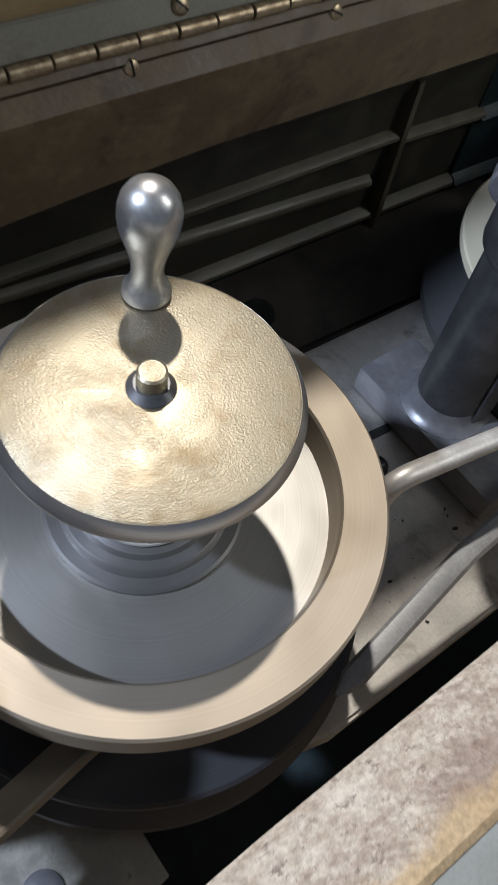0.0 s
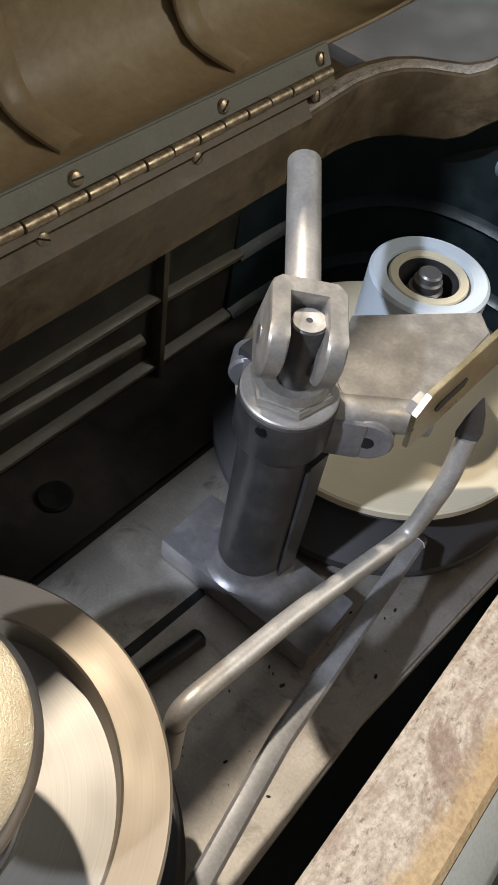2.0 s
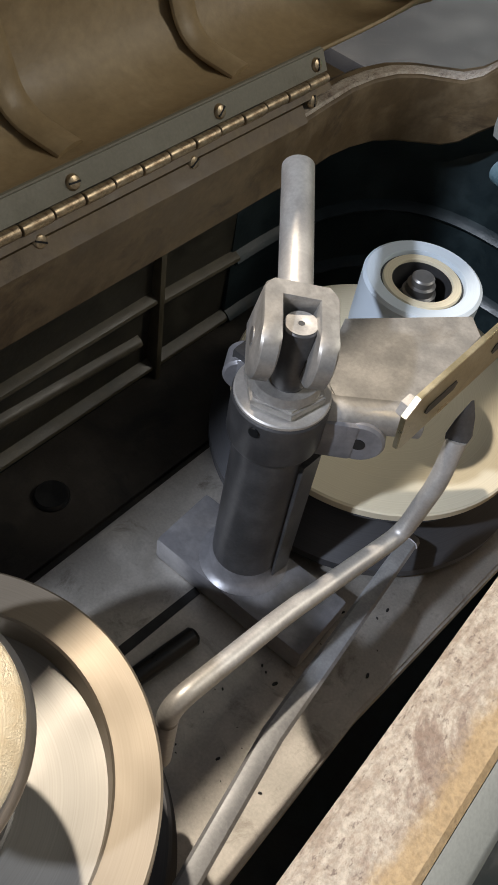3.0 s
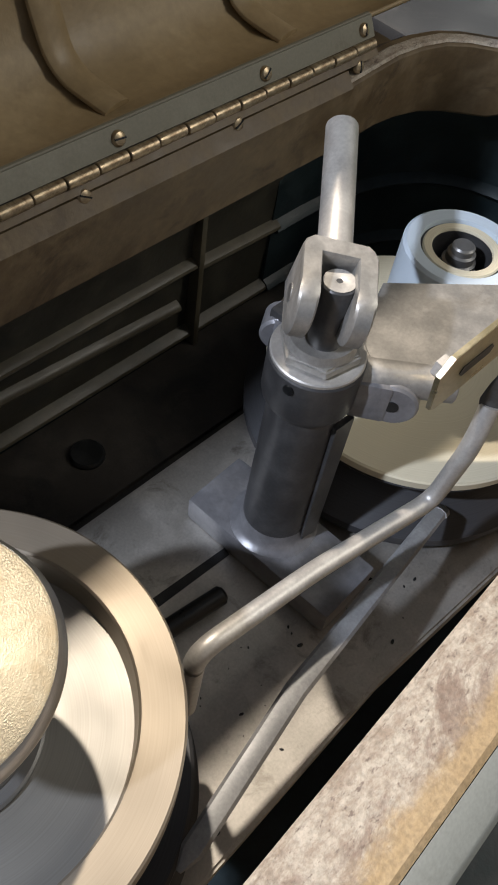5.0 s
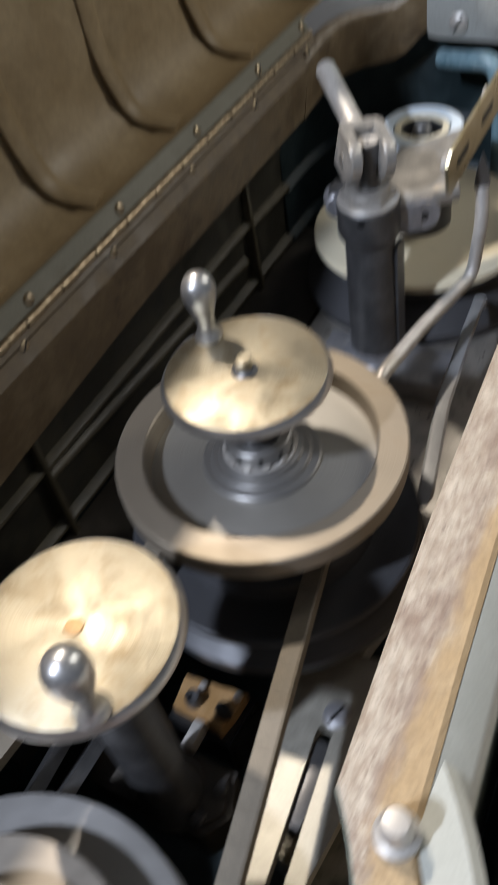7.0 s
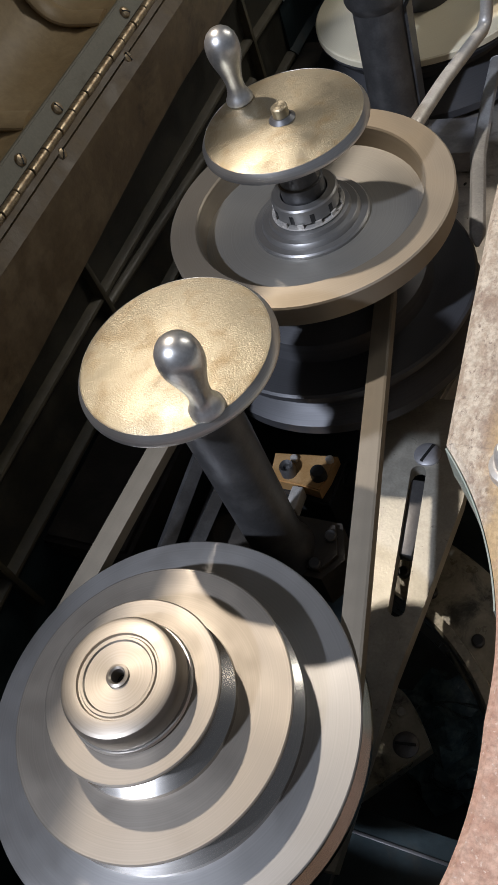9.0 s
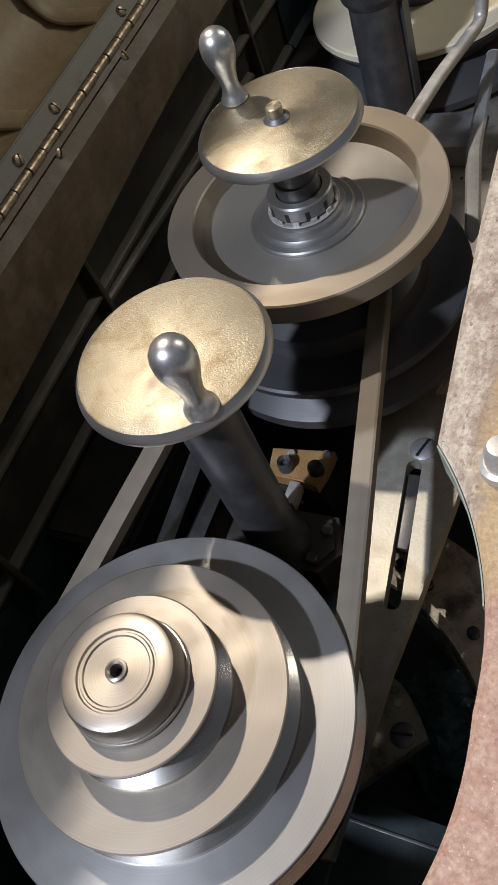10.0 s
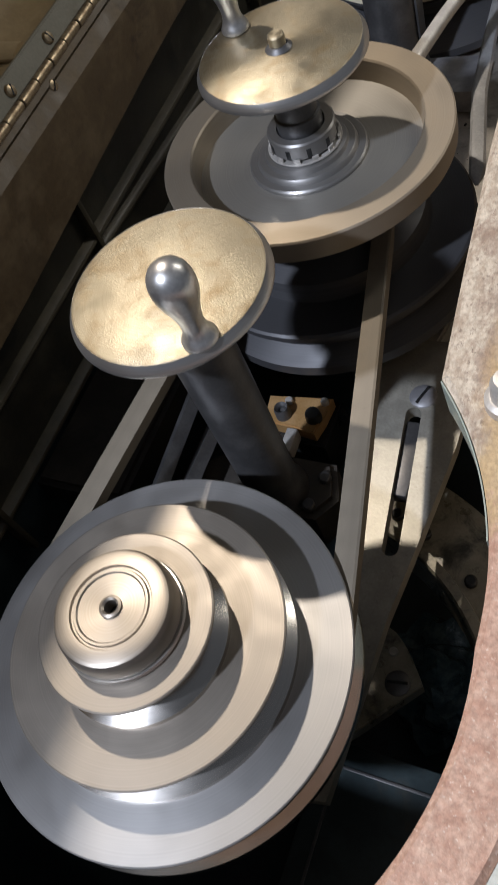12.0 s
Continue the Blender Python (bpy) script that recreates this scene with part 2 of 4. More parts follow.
M_ZINC = surface("yellow_zinc_plate", (0.55, 0.48, 0.30), (0.62, 0.56, 0.40), (0.25, 0.4), 0.85, 40, stain=(0.36, 0.30, 0.17), stain_cover=(0.55, 0.75), relief=0.06)
M_HINGE = surface("brassy_hinge_steel", (0.50, 0.40, 0.26), (0.62, 0.51, 0.34), (0.30, 0.5), 0.8, 60, stain=(0.14, 0.075, 0.035), stain_cover=(0.46, 0.66), stain_scale=50, relief=0.1)
M_BRACKET = surface("speckled_bracket_steel", (0.37, 0.355, 0.305), (0.45, 0.43, 0.37), (0.3, 0.5), 0.5, 60, stain=(0.15, 0.14, 0.12), stain_cover=(0.62, 0.72), stain_scale=70, relief=0.18)
M_HALL = surface("dim_hall_wall", (0.18, 0.17, 0.16), (0.23, 0.22, 0.20), (0.6, 0.8), 0.0, 3, relief=0.05)
M_FLANGE = surface("olive_greasy_flange", (0.22, 0.205, 0.155), (0.29, 0.27, 0.21), (0.22, 0.42), 0.2, 40, stain=(0.05, 0.05, 0.042), stain_cover=(0.52, 0.66), stain_scale=24, relief=0.25)
M_BRACKET_PAINT = surface("worn_grey_bracket_paint", (0.33, 0.34, 0.32), (0.40, 0.41, 0.385), (0.35, 0.5), 0.0, 18, stain=(0.20, 0.19, 0.165), stain_cover=(0.56, 0.75), relief=0.12)
M_BED = surface("scuffed_grey_bed", (0.042, 0.040, 0.040), (0.060, 0.057, 0.056), (0.45, 0.65), 0.2, 9, stain=(0.07, 0.065, 0.06), stain_cover=(0.55, 0.7), relief=0.1)
M_GREEN = surface("green_machine_paint", (0.03, 0.28, 0.15), (0.05, 0.36, 0.20), (0.4, 0.6), 0.0, 6, relief=0.05)
M_ORANGE = surface("orange_panel_paint", (0.50, 0.23, 0.10), (0.58, 0.30, 0.15), (0.5, 0.7), 0.0, 6, relief=0.05)
M_YELLOW = surface("yellow_box_paint", (0.60, 0.42, 0.10), (0.66, 0.50, 0.18), (0.5, 0.7), 0.0, 9, relief=0.05)


# ---- mesh helpers ----
def settle_mesh(bm, name, material, angle=32.0):
    bmesh.ops.recalc_face_normals(bm, faces=bm.faces)
    me = bpy.data.meshes.new(name)
    bm.to_mesh(me)
    bm.free()
    me.materials.append(material)
    me.shade_smooth()
    me.set_sharp_from_angle(angle=radians(angle))
    return me


def part(name, bm, material, parent=None, label="", m=None):
    ob = new(name, settle_mesh(bm, name, material))
    if parent is not None:
        ob.parent = parent
    if m is not None:
        ob.matrix_basis = m
    if label:
        ob["label"] = label
    return ob


def thing(name, label, category, m=None, group="", kind=""):
    ob = tagged(new(name), label, category, group, kind)
    if m is not None:
        ob.matrix_basis = m
    return ob


def lathe(profile, seg=96, m=None):
    """A closed ring of (r, z) points turned about z; r of 0 closes at the axis."""
    bm = bmesh.new()
    rings = []
    for r, z in profile:
        if r < 1e-6:
            rings.append([bm.verts.new((0, 0, z))])
        else:
            rings.append([bm.verts.new((r * math.cos(2 * math.pi * k / seg), r * math.sin(2 * math.pi * k / seg), z)) for k in range(seg)])
    n = len(rings)
    for i in range(n):
        a, b = rings[i], rings[(i + 1) % n]
        if len(a) == 1 and len(b) == 1:
            continue
        for k in range(seg):
            l = (k + 1) % seg
            if len(a) == 1:
                bm.faces.new((a[0], b[k], b[l]))
            elif len(b) == 1:
                bm.faces.new((a[k], b[0], a[l]))
            else:
                bm.faces.new((a[k], b[k], b[l], a[l]))
    if m is not None:
        bm.transform(m)
    return bm


def box(lo, hi, bevel=0.0, m=None, segments=2):
    bm = bmesh.new()
    bmesh.ops.create_cube(bm, size=1)
    for v in bm.verts:
        v.co = Vector([lo[i] if v.co[i] < 0 else hi[i] for i in range(3)])
    if bevel:
        bmesh.ops.bevel(bm, geom=bm.edges[:], offset=bevel, segments=segments, affect="EDGES", profile=0.6)
    if m is not None:
        bm.transform(m)
    return bm


def join(*bms):
    out = bmesh.new()
    for b in bms:
        me = bpy.data.meshes.new("join")
        b.to_mesh(me)
        b.free()
        out.from_mesh(me)
        bpy.data.meshes.remove(me)
    return out


def prism(outline, z0, z1, bevel=0.0, hole=None):
    """A plate of an outline in x, y, with one hole."""
    bm = bmesh.new()
    loops = [outline] + ([hole] if hole else [])
    tops = []
    edges = []
    for lp in loops:
        vs = [bm.verts.new((x, y, z1)) for x, y in lp]
        tops.append(vs)
        edges += [bm.edges.new((vs[i], vs[(i + 1) % len(vs)])) for i in range(len(vs))]
    bmesh.ops.triangle_fill(bm, use_beauty=True, edges=edges, normal=(0, 0, 1))
    got = bmesh.ops.extrude_face_region(bm, geom=bm.faces[:])
    for v in got["geom"]:
        if isinstance(v, bmesh.types.BMVert):
            v.co.z = z0
    if bevel:
        rim = [e for e in bm.edges if len(e.link_faces) == 2 and e.calc_face_angle(0) > 1.0]
        bmesh.ops.bevel(bm, geom=rim, offset=bevel, segments=2, affect="EDGES")
    return bm


def tube(points, radius, seg=20, cap=True, flat=None):
    """A round bar along points; flat scales it in its second direction."""
    bm = bmesh.new()
    pts = [Vector(p) for p in points]
    rings = []
    up = Vector((0, 0, 1))
    for i, p in enumerate(pts):
        d = (pts[min(i + 1, len(pts) - 1)] - pts[max(i - 1, 0)]).normalized()
        side = d.cross(up)
        if side.length < 0.05:
            side = d.cross(Vector((1, 0, 0)))
        side.normalize()
        top = side.cross(d).normalized()
        rad = radius[i] if isinstance(radius, (list, tuple)) else radius
        f = 1.0 if flat is None else flat
        rings.append([bm.verts.new(p + rad * (math.cos(2 * math.pi * k / seg) * side + f * math.sin(2 * math.pi * k / seg) * top)) for k in range(seg)])
    for a, b in zip(rings, rings[1:]):
        for k in range(seg):
            bm.faces.new((a[k], a[(k + 1) % seg], b[(k + 1) % seg], b[k]))
    if cap:
        bm.faces.new(rings[0][::-1])
        bm.faces.new(rings[-1])
    return bm


def rod(a, b, radius, seg=24, chamfer=0.0):
    a, b = Vector(a), Vector(b)
    d = (b - a).normalized()
    if not chamfer:
        return tube([a, b], radius, seg)
    return tube([a, a + d * chamfer, b - d * chamfer, b], [radius - chamfer, radius, radius, radius - chamfer], seg)


def smooth_path(points, radius, steps=6):
    """Round the corners of a polyline."""
    pts = [Vector(p) for p in points]
    out = [pts[0]]
    for a, b, c in zip(pts, pts[1:], pts[2:]):
        r = min(radius, (b - a).length * 0.45, (c - b).length * 0.45)
        p, q = b + (a - b).normalized() * r, b + (c - b).normalized() * r
        for k in range(steps + 1):
            s = k / steps
            out.append(p * (1 - s) ** 2 + b * 2 * s * (1 - s) + q * s ** 2)
    out.append(pts[-1])
    return out


def sweep_y(section, y0, y1, steps=1):
    """A closed section of (x, z), the same from y0 to y1; each point may be a function of y."""
    bm = bmesh.new()
    rows = []
    for i in range(steps + 1):
        y = y0 + (y1 - y0) * i / steps
        rows.append([bm.verts.new((p[0](y) if callable(p[0]) else p[0], y, p[1](y) if callable(p[1]) else p[1])) for p in section])
    n = len(section)
    for a, b in zip(rows, rows[1:]):
        for k in range(n):
            bm.faces.new((a[k], a[(k + 1) % n], b[(k + 1) % n], b[k]))
    bm.faces.new(rows[0][::-1])
    bm.faces.new(rows[-1])
    return bm


def hexagon(r, z0, z1, turn=0.0):
    flat = [(r * math.cos(math.pi / 3 * k + turn), r * math.sin(math.pi / 3 * k + turn)) for k in range(6)]
    return prism(flat, z0, z1, bevel=r * 0.06)


def dome_screw(name, r, h, parent, m, material, slot_turn=0.0):
    """A round-headed slotted screw along z, its head above 0."""
    prof = [(0, -h * 0.5), (r * 0.5, -h * 0.5), (r * 0.5, 0), (r, 0), (r * 0.97, h * 0.35), (r * 0.75, h * 0.78), (r * 0.4, h * 0.97), (0, h)]
    s = part(name, lathe(prof, 20), material, parent, m=m)
    part("slot", box((-r * 0.8, -r * 0.11, h * 0.55), (r * 0.8, r * 0.11, h * 1.02), 0, pose(0, 0, 0, 0, 0, slot_turn)), M_BLACK, s)
    return s


def rim_x(y):
    return 0.177 - 0.055 * y + 0.030 * max(0.0, -y - 0.08)


# ---- the housing ----
FLOOR = -0.05

def lip_z(y):
    """Height of the lower edge of the brown lip, which hangs lower towards the front."""
    return 0.157 - 0.030 * max(0.0, min(1.0, (0.16 - y) / 0.42))


def build_housing():
    # long wall under the hinge
    left = part("wall_left", sweep_y([(-0.2245, lip_z), (-0.2215, lambda y: lip_z(y) + 0.003), (-0.2085, 0.229), (-0.2080, 0.2335), (-0.2100, 0.2355), (-0.2175, 0.2455), (-0.2430, 0.2420), (-0.2620, 0.2250), (-0.3000, 0.2100), (-0.300, -0.42), (-0.285, -0.42), (-0.275, 0.10), (-0.262, lambda y: lip_z(y) - 0.022), (-0.245, lambda y: lip_z(y) - 0.003)], -0.95, 0.565, 16), M_CAST_BROWN)
    tagged(left, "brown stained cast iron wall under the lid hinge", "wall", kind="structure")
    # lining in two pieces: olive brown above z -0.044, darker teal below
    lin = part("wall_lining", sweep_y([(-0.2735, 0.106), (-0.262, lambda y: lip_z(y) - 0.019), (-0.2585, lambda y: lip_z(y) - 0.021), (-0.2690, 0.10), (-0.2740, -0.044), (-0.2850, -0.044)], -0.94, 0.565, 16), M_CAST_OLIVE)
    tagged(lin, "olive brown upper inner side of the cast housing", "wall lining", kind="structure")
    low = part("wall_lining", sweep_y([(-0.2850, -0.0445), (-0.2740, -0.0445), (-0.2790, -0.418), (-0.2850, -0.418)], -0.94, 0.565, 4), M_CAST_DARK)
    tagged(low, "dark teal lower inner side of the housing", "wall lining", kind="structure")
    def rib_run(y0, z0, y1, z1, depth):
        def up(o):
            return lambda y: z0 + (z1 - z0) * (y - y0) / (y1 - y0) + o
        part("rib", sweep_y([(-0.277, up(-0.012)), (-0.271 + depth * 0.7, up(-0.007)), (-0.271 + depth, up(-0.002)), (-0.271 + depth * 0.9, up(0.001)), (-0.271 + depth * 0.5, up(0.004)), (-0.277, up(0.008))], y0, y1, 6), M_RIB, lin)
    rib_run(-0.90, 0.056, 0.441, 0.056, 0.011)
    rib_run(0.449, 0.050, 0.565, 0.044, 0.011)
    rib_run(-0.04, 0.036, 0.425, 0.004, 0.008)
    rib_run(-0.90, -0.036, 0.565, -0.044, 0.009)
    for y in (-0.36, -0.045, 0.445):
        part("rib", box((-0.278, y - 0.004, -0.10), (-0.258, y + 0.004, 0.118), 0.003), M_RIB, lin)
    # ledge in a much darker colour than the base plate next to it
    shelf = part("wall_ledge", prism([(-0.276, -0.30), (-0.1600, -0.30), (-0.1535, 0.62), (-0.276, 0.62)], -0.105, -0.060, 0.006), M_LEDGE)
    tagged(shelf, "dark brown cast ledge along the foot of the long wall", "ledge", kind="structure")
    part("bolt_boss", lathe([(0.0, 0.0), (0.016, 0.0), (0.018, -0.003), (0.018, -0.006), (0.0, -0.006)], 24), M_BLACK, shelf, "black bolt head", pose(-0.215, 0.26, -0.054))
    # deep floor of the housing
    pit = part("floor", box((-0.34, -0.95, -0.44), (0.36, 0.95, -0.42)), M_CAST_DARK)
    tagged(pit, "dark oily bottom of the cast housing", "floor", kind="structure")
    # base plate between the pulleys
    plate = part("base_plate", prism([(-0.150, -0.06), (0.118, -0.06), (0.146, 0.08), (0.136, 0.30), (0.150, 0.62), (-0.150, 0.62)], FLOOR - 0.03, FLOOR, 0.003), M_PLATE)
    tagged(plate, "oily grey iron base plate with dark chips", "base plate", kind="structure")
    fill = part("wall_corner", box((-0.300, 0.566, 0.1700), (-0.2385, 0.690, 0.2180), 0.006), M_CAST_BROWN)
    tagged(fill, "brown cast corner of the housing behind the hinge", "wall", kind="structure")
    low = part("cover_plate", box((0.085, -0.640, -0.225), (0.215, -0.440, -0.205), 0.004), M_CAST_DARK)
    tagged(low, "black cover plate low in the housing", "plate", kind="structure")
    part("border", join(box((0.105, -0.635, -0.2048), (0.108, -0.462, -0.2030), 0.0005), box((0.1085, -0.465, -0.2048), (0.205, -0.462, -0.2030), 0.0005)), M_GUN, low, "thin raised border")
    # straight wall beside the operator
    right = part("wall_right", sweep_y([(rim_x, 0.186), (lambda y: rim_x(y) + 0.004, 0.190), (lambda y: rim_x(y) + 0.052, 0.190), (lambda y: rim_x(y) + 0.056, 0.187), (lambda y: rim_x(y) + 0.056, -0.42), (lambda y: rim_x(y) + 0.042, -0.42), (lambda y: rim_x(y) + 0.040, 0.150), (lambda y: rim_x(y) + 0.005, 0.138)], -0.2625, 0.80, 10), M_RIM)
    tagged(right, "scraped rust-stained cast rim along the housing", "wall", kind="structure")
    grey_side = part("trim", sweep_y([(lambda y: rim_x(y) + 0.0565, 0.186), (lambda y: rim_x(y) + 0.076, 0.168), (lambda y: rim_x(y) + 0.081, 0.160), (lambda y: rim_x(y) + 0.081, -0.42), (lambda y: rim_x(y) + 0.0565, -0.42)], -0.262, 0.80, 10), M_GREYPAINT)
    tagged(grey_side, "pale grey painted outer side of the housing", "trim", kind="structure")
    # round front round the spindle pulley
    cx, cy, r0 = 0.032, -0.467, 0.229
    a0, a1 = math.radians(51), math.radians(-178)
    def swell(a):
        return 0.0335 * max(0.0, min(1.0, (math.degrees(a) - 8) / 43)) ** 1.1

    def arc_wall(sec, name, material, label, a0=a0, a1=a1):
        bm = bmesh.new()
        rows = []
        n = 64
        for i in range(n + 1):
            a = a0 + (a1 - a0) * i / n
            rows.append([bm.verts.new((cx + (r + swell(a)) * math.cos(a), cy + (r + swell(a)) * math.sin(a), z)) for r, z in sec])
        k = len(sec)
        for p, q in zip(rows, rows[1:]):
            for j in range(k):
                bm.faces.new((p[j], p[(j + 1) % k], q[(j + 1) % k], q[j]))
        bm.faces.new(rows[0][::-1])
        bm.faces.new(rows[-1])
        return tagged(part(name, bm, material), label, "wall", kind="structure")
    a2 = math.radians(24)
    sec = [(r0, 0.186), (r0 + 0.004, 0.1898), (r0 + 0.036, 0.1898), (r0 + 0.040, 0.186), (r0 + 0.040, -0.42), (r0 + 0.012, -0.42), (r0 + 0.008, 0.12)]
    arc_wall(sec, "wall_front", M_RIM, "red oxide cast rim round the spindle pulley", a2)
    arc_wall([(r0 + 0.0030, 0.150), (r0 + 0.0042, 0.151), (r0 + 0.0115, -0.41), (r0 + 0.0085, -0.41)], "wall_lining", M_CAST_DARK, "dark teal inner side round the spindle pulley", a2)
    bend = [(r0, 0.186), (r0 + 0.004, 0.1898), (r0 + 0.036, 0.1898), (r0 + 0.040, 0.186), (r0 + 0.040, -0.42), (r0 + 0.034, -0.42), (r0 + 0.034, 0.148), (r0 + 0.003, 0.148)]
    arc_wall(bend, "wall_front", M_RIM, "scraped cast rim at the bend of the housing", a0, a2)
    arc_wall([(r0 - 0.0015, 0.1845), (r0 - 0.0005, 0.1850), (r0 + 0.0028, 0.1475), (r0 + 0.0015, 0.1470)], "trim", M_LIP, "grey-green painted inner edge at the bend", a0, a2)
    arc_wall([(r0 + 0.0405, 0.188), (r0 + 0.070, 0.184), (r0 + 0.078, 0.176), (r0 + 0.078, -0.42), (r0 + 0.0405, -0.42)], "trim", M_GREYPAINT, "pale grey painted outer side round the front")
    # back wall: a lip that swings round from the long wall and rises in a wave
    lip = [(-0.2085, 0.560, 0.2355), (-0.2085, 0.600, 0.2390), (-0.2075, 0.630, 0.2425), (-0.2040, 0.660, 0.2430), (-0.1980, 0.690, 0.2410), (-0.1880, 0.716, 0.2370), (-0.1740, 0.738, 0.2325), (-0.1600, 0.751, 0.2320), (-0.1470, 0.759, 0.2400), (-0.1340, 0.764, 0.2570), (-0.1210, 0.767, 0.2710), (-0.1050, 0.769, 0.2770), (-0.0800, 0.770, 0.2790), (0.0, 0.770, 0.272), (0.10, 0.770, 0.262), (0.22, 0.770, 0.250)]
    def along_lip(section, name, material, label, tall=1.0):
        bm = bmesh.new()
        rows = []
        for i, (x, y, z) in enumerate(lip):
            a, b = lip[max(i - 1, 0)], lip[min(i + 1, len(lip) - 1)]
            d = Vector((b[0] - a[0], b[1] - a[1], 0)).normalized()
            out = Vector((-d.y, d.x, 0))
            rows.append([bm.verts.new(Vector((x, y, 0)) + out * o + Vector((0, 0, (z + h) if rel else h))) for o, h, rel in section])
        k = len(section)
        for p, q in zip(rows, rows[1:]):
            for j in range(k):
                bm.faces.new((p[j], p[(j + 1) % k], q[(j + 1) % k], q[j]))
        bm.faces.new(rows[0][::-1])
        bm.faces.new(rows[-1])
        return tagged(part(name, bm, material), label, "wall", kind="structure")
    along_lip([(0.016, -0.080, True), (0.012, -0.076, True), (0.0005, -0.007, True), (0.001, -0.002, True), (0.004, 0.0, True), (0.024, 0.001, True), (0.030, -0.003, True), (0.085, -0.10, True), (0.085, -0.42, False), (0.072, -0.42, False), (0.072, -0.115, True), (0.044, -0.083, True)], "wall_back", M_CAST_BROWN, "brown cast back wall with a wavy top edge")
    along_lip([(0.0035, 0.0004, True), (0.006, 0.0022, True), (0.016, 0.0025, True), (0.0185, 0.0008, True)], "trim", M_RIM, "bare worn top edge of the back wall")
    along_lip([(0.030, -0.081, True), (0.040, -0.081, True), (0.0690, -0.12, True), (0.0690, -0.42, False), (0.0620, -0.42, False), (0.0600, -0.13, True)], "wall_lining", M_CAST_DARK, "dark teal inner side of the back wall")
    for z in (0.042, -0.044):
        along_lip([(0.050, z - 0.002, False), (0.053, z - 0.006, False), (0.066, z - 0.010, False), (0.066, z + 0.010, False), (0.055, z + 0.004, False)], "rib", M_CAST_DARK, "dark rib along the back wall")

build_housing()


# ---- lid and hinge ----
def build_lid():
    lid = thing("lid", "khaki painted pressed lid standing open on its hinge", "lid")
    sec = [(-0.2385, 0.274), (-0.255, 0.258), (-0.280, 0.246), (-0.310, 0.244), (-0.338, 0.253), (-0.360, 0.278), (-0.372, 0.320), (-0.376, 0.66), (-0.368, 0.715), (-0.352, 0.750), (-0.332, 0.766), (-0.295, 0.770)]
    bm = bmesh.new()
    rows = []
    ys = [-0.85, -0.845, -0.82, -0.78] + [-0.70 + 0.1 * i for i in range(14)] + [0.66, 0.70, 0.735, 0.765, 0.785, 0.798, 0.805]
    for y in ys:
        e = max(0.0, (y - 0.66) / 0.145, (-0.74 - y) / 0.11)
        s = math.sqrt(max(0.0, 1 - min(1.0, e) ** 2))
        row = []
        for x, z in sec:
            row.append(bm.verts.new((-0.245 + (x + 0.245) * (0.12 + 0.88 * s), y, 0.47 + (z - 0.47) * (0.93 + 0.07 * s))))
        rows.append(row)
    for p, q in zip(rows, rows[1:]):
        for j in range(len(sec) - 1):
            bm.faces.new((p[j], p[j + 1], q[j + 1], q[j]))
    for row in (rows[0], rows[-1]):
        bm.faces.new(row)
    bmesh.ops.recalc_face_normals(bm, faces=bm.faces)
    shell = part("shell", bm, M_LID, lid)
    solid = shell.modifiers.new("thickness", "SOLIDIFY")
    solid.thickness, solid.offset = 0.003, 0.0
    # pressed grooves across the lid and along it
    for y in (-0.52, -0.34, -0.17, 0.0, 0.176, 0.348, 0.545):
        part("bead", tube(smooth_path([(-0.285, y + 0.012, 0.2475), (-0.340, y + 0.002, 0.2560), (-0.3700, y, 0.330), (-0.373, y, 0.66), (-0.350, y, 0.745)], 0.05), 0.0150, 16, flat=0.34), M_LID, lid)
    part("bead", rod((-0.373, -0.7, 0.456), (-0.373, 0.348, 0.456), 0.006, 10), M_LID, lid)
    part("edge_strip", sweep_y([(-0.2285, 0.262), (-0.2375, 0.2775), (-0.2405, 0.2770), (-0.2320, 0.2615)], -0.85, 0.606), M_LID_STRIP, lid, "grey painted strip over the hinge")

def build_hinge():
    hinge = thing("piano_hinge", "long worn brassy piano hinge with slotted screws", "hinge")
    hx, hz = -0.2225, 0.2575
    part("lower_leaf", sweep_y([(-0.2185, 0.2475), (-0.2165, 0.2485), (-0.2215, 0.2535), (-0.2235, 0.2525)], -0.80, 0.605), M_CAST_BROWN, hinge, "brown stained lower leaf")
    part("upper_leaf", sweep_y([(-0.2255, 0.2615), (-0.2275, 0.2605), (-0.2365, 0.2765), (-0.2345, 0.2775)], -0.80, 0.605), M_LID_STRIP, hinge, "grey painted upper leaf")
    pitch = 0.0283
    made = None
    for k in range(49):
        y = -0.785 + pitch * k
        if made is None:
            made = part("knuckle", rod((0, 0.0006, 0), (0, pitch - 0.0006, 0), 0.0047, 14, 0.0006), M_HINGE, hinge)
            ob = made
        else:
            ob = new("knuckle", made.data)
            ob.parent = hinge
        ob.matrix_basis = pose(hx + (0.0007 if k % 2 else 0), y, hz)
    k = 0
    for y in (-0.535, -0.382, -0.228, -0.074, 0.0, 0.155, 0.316, 0.468, 0.592):
        dome_screw("screw", 0.0062, 0.0042, hinge, pose(-0.2300, y, 0.2685, 0, 62, 0), M_HINGE, 25 + 40 * k)
        k += 1
    for y in (-0.498, -0.344, -0.190, -0.036, 0.114, 0.2745, 0.428, 0.579):
        dome_screw("screw", 0.0062, 0.0042, hinge, pose(-0.2185, y, 0.2445, 0, 70, 0), M_HINGE, 10 + 55 * k)
        k += 1

build_lid()
build_hinge()


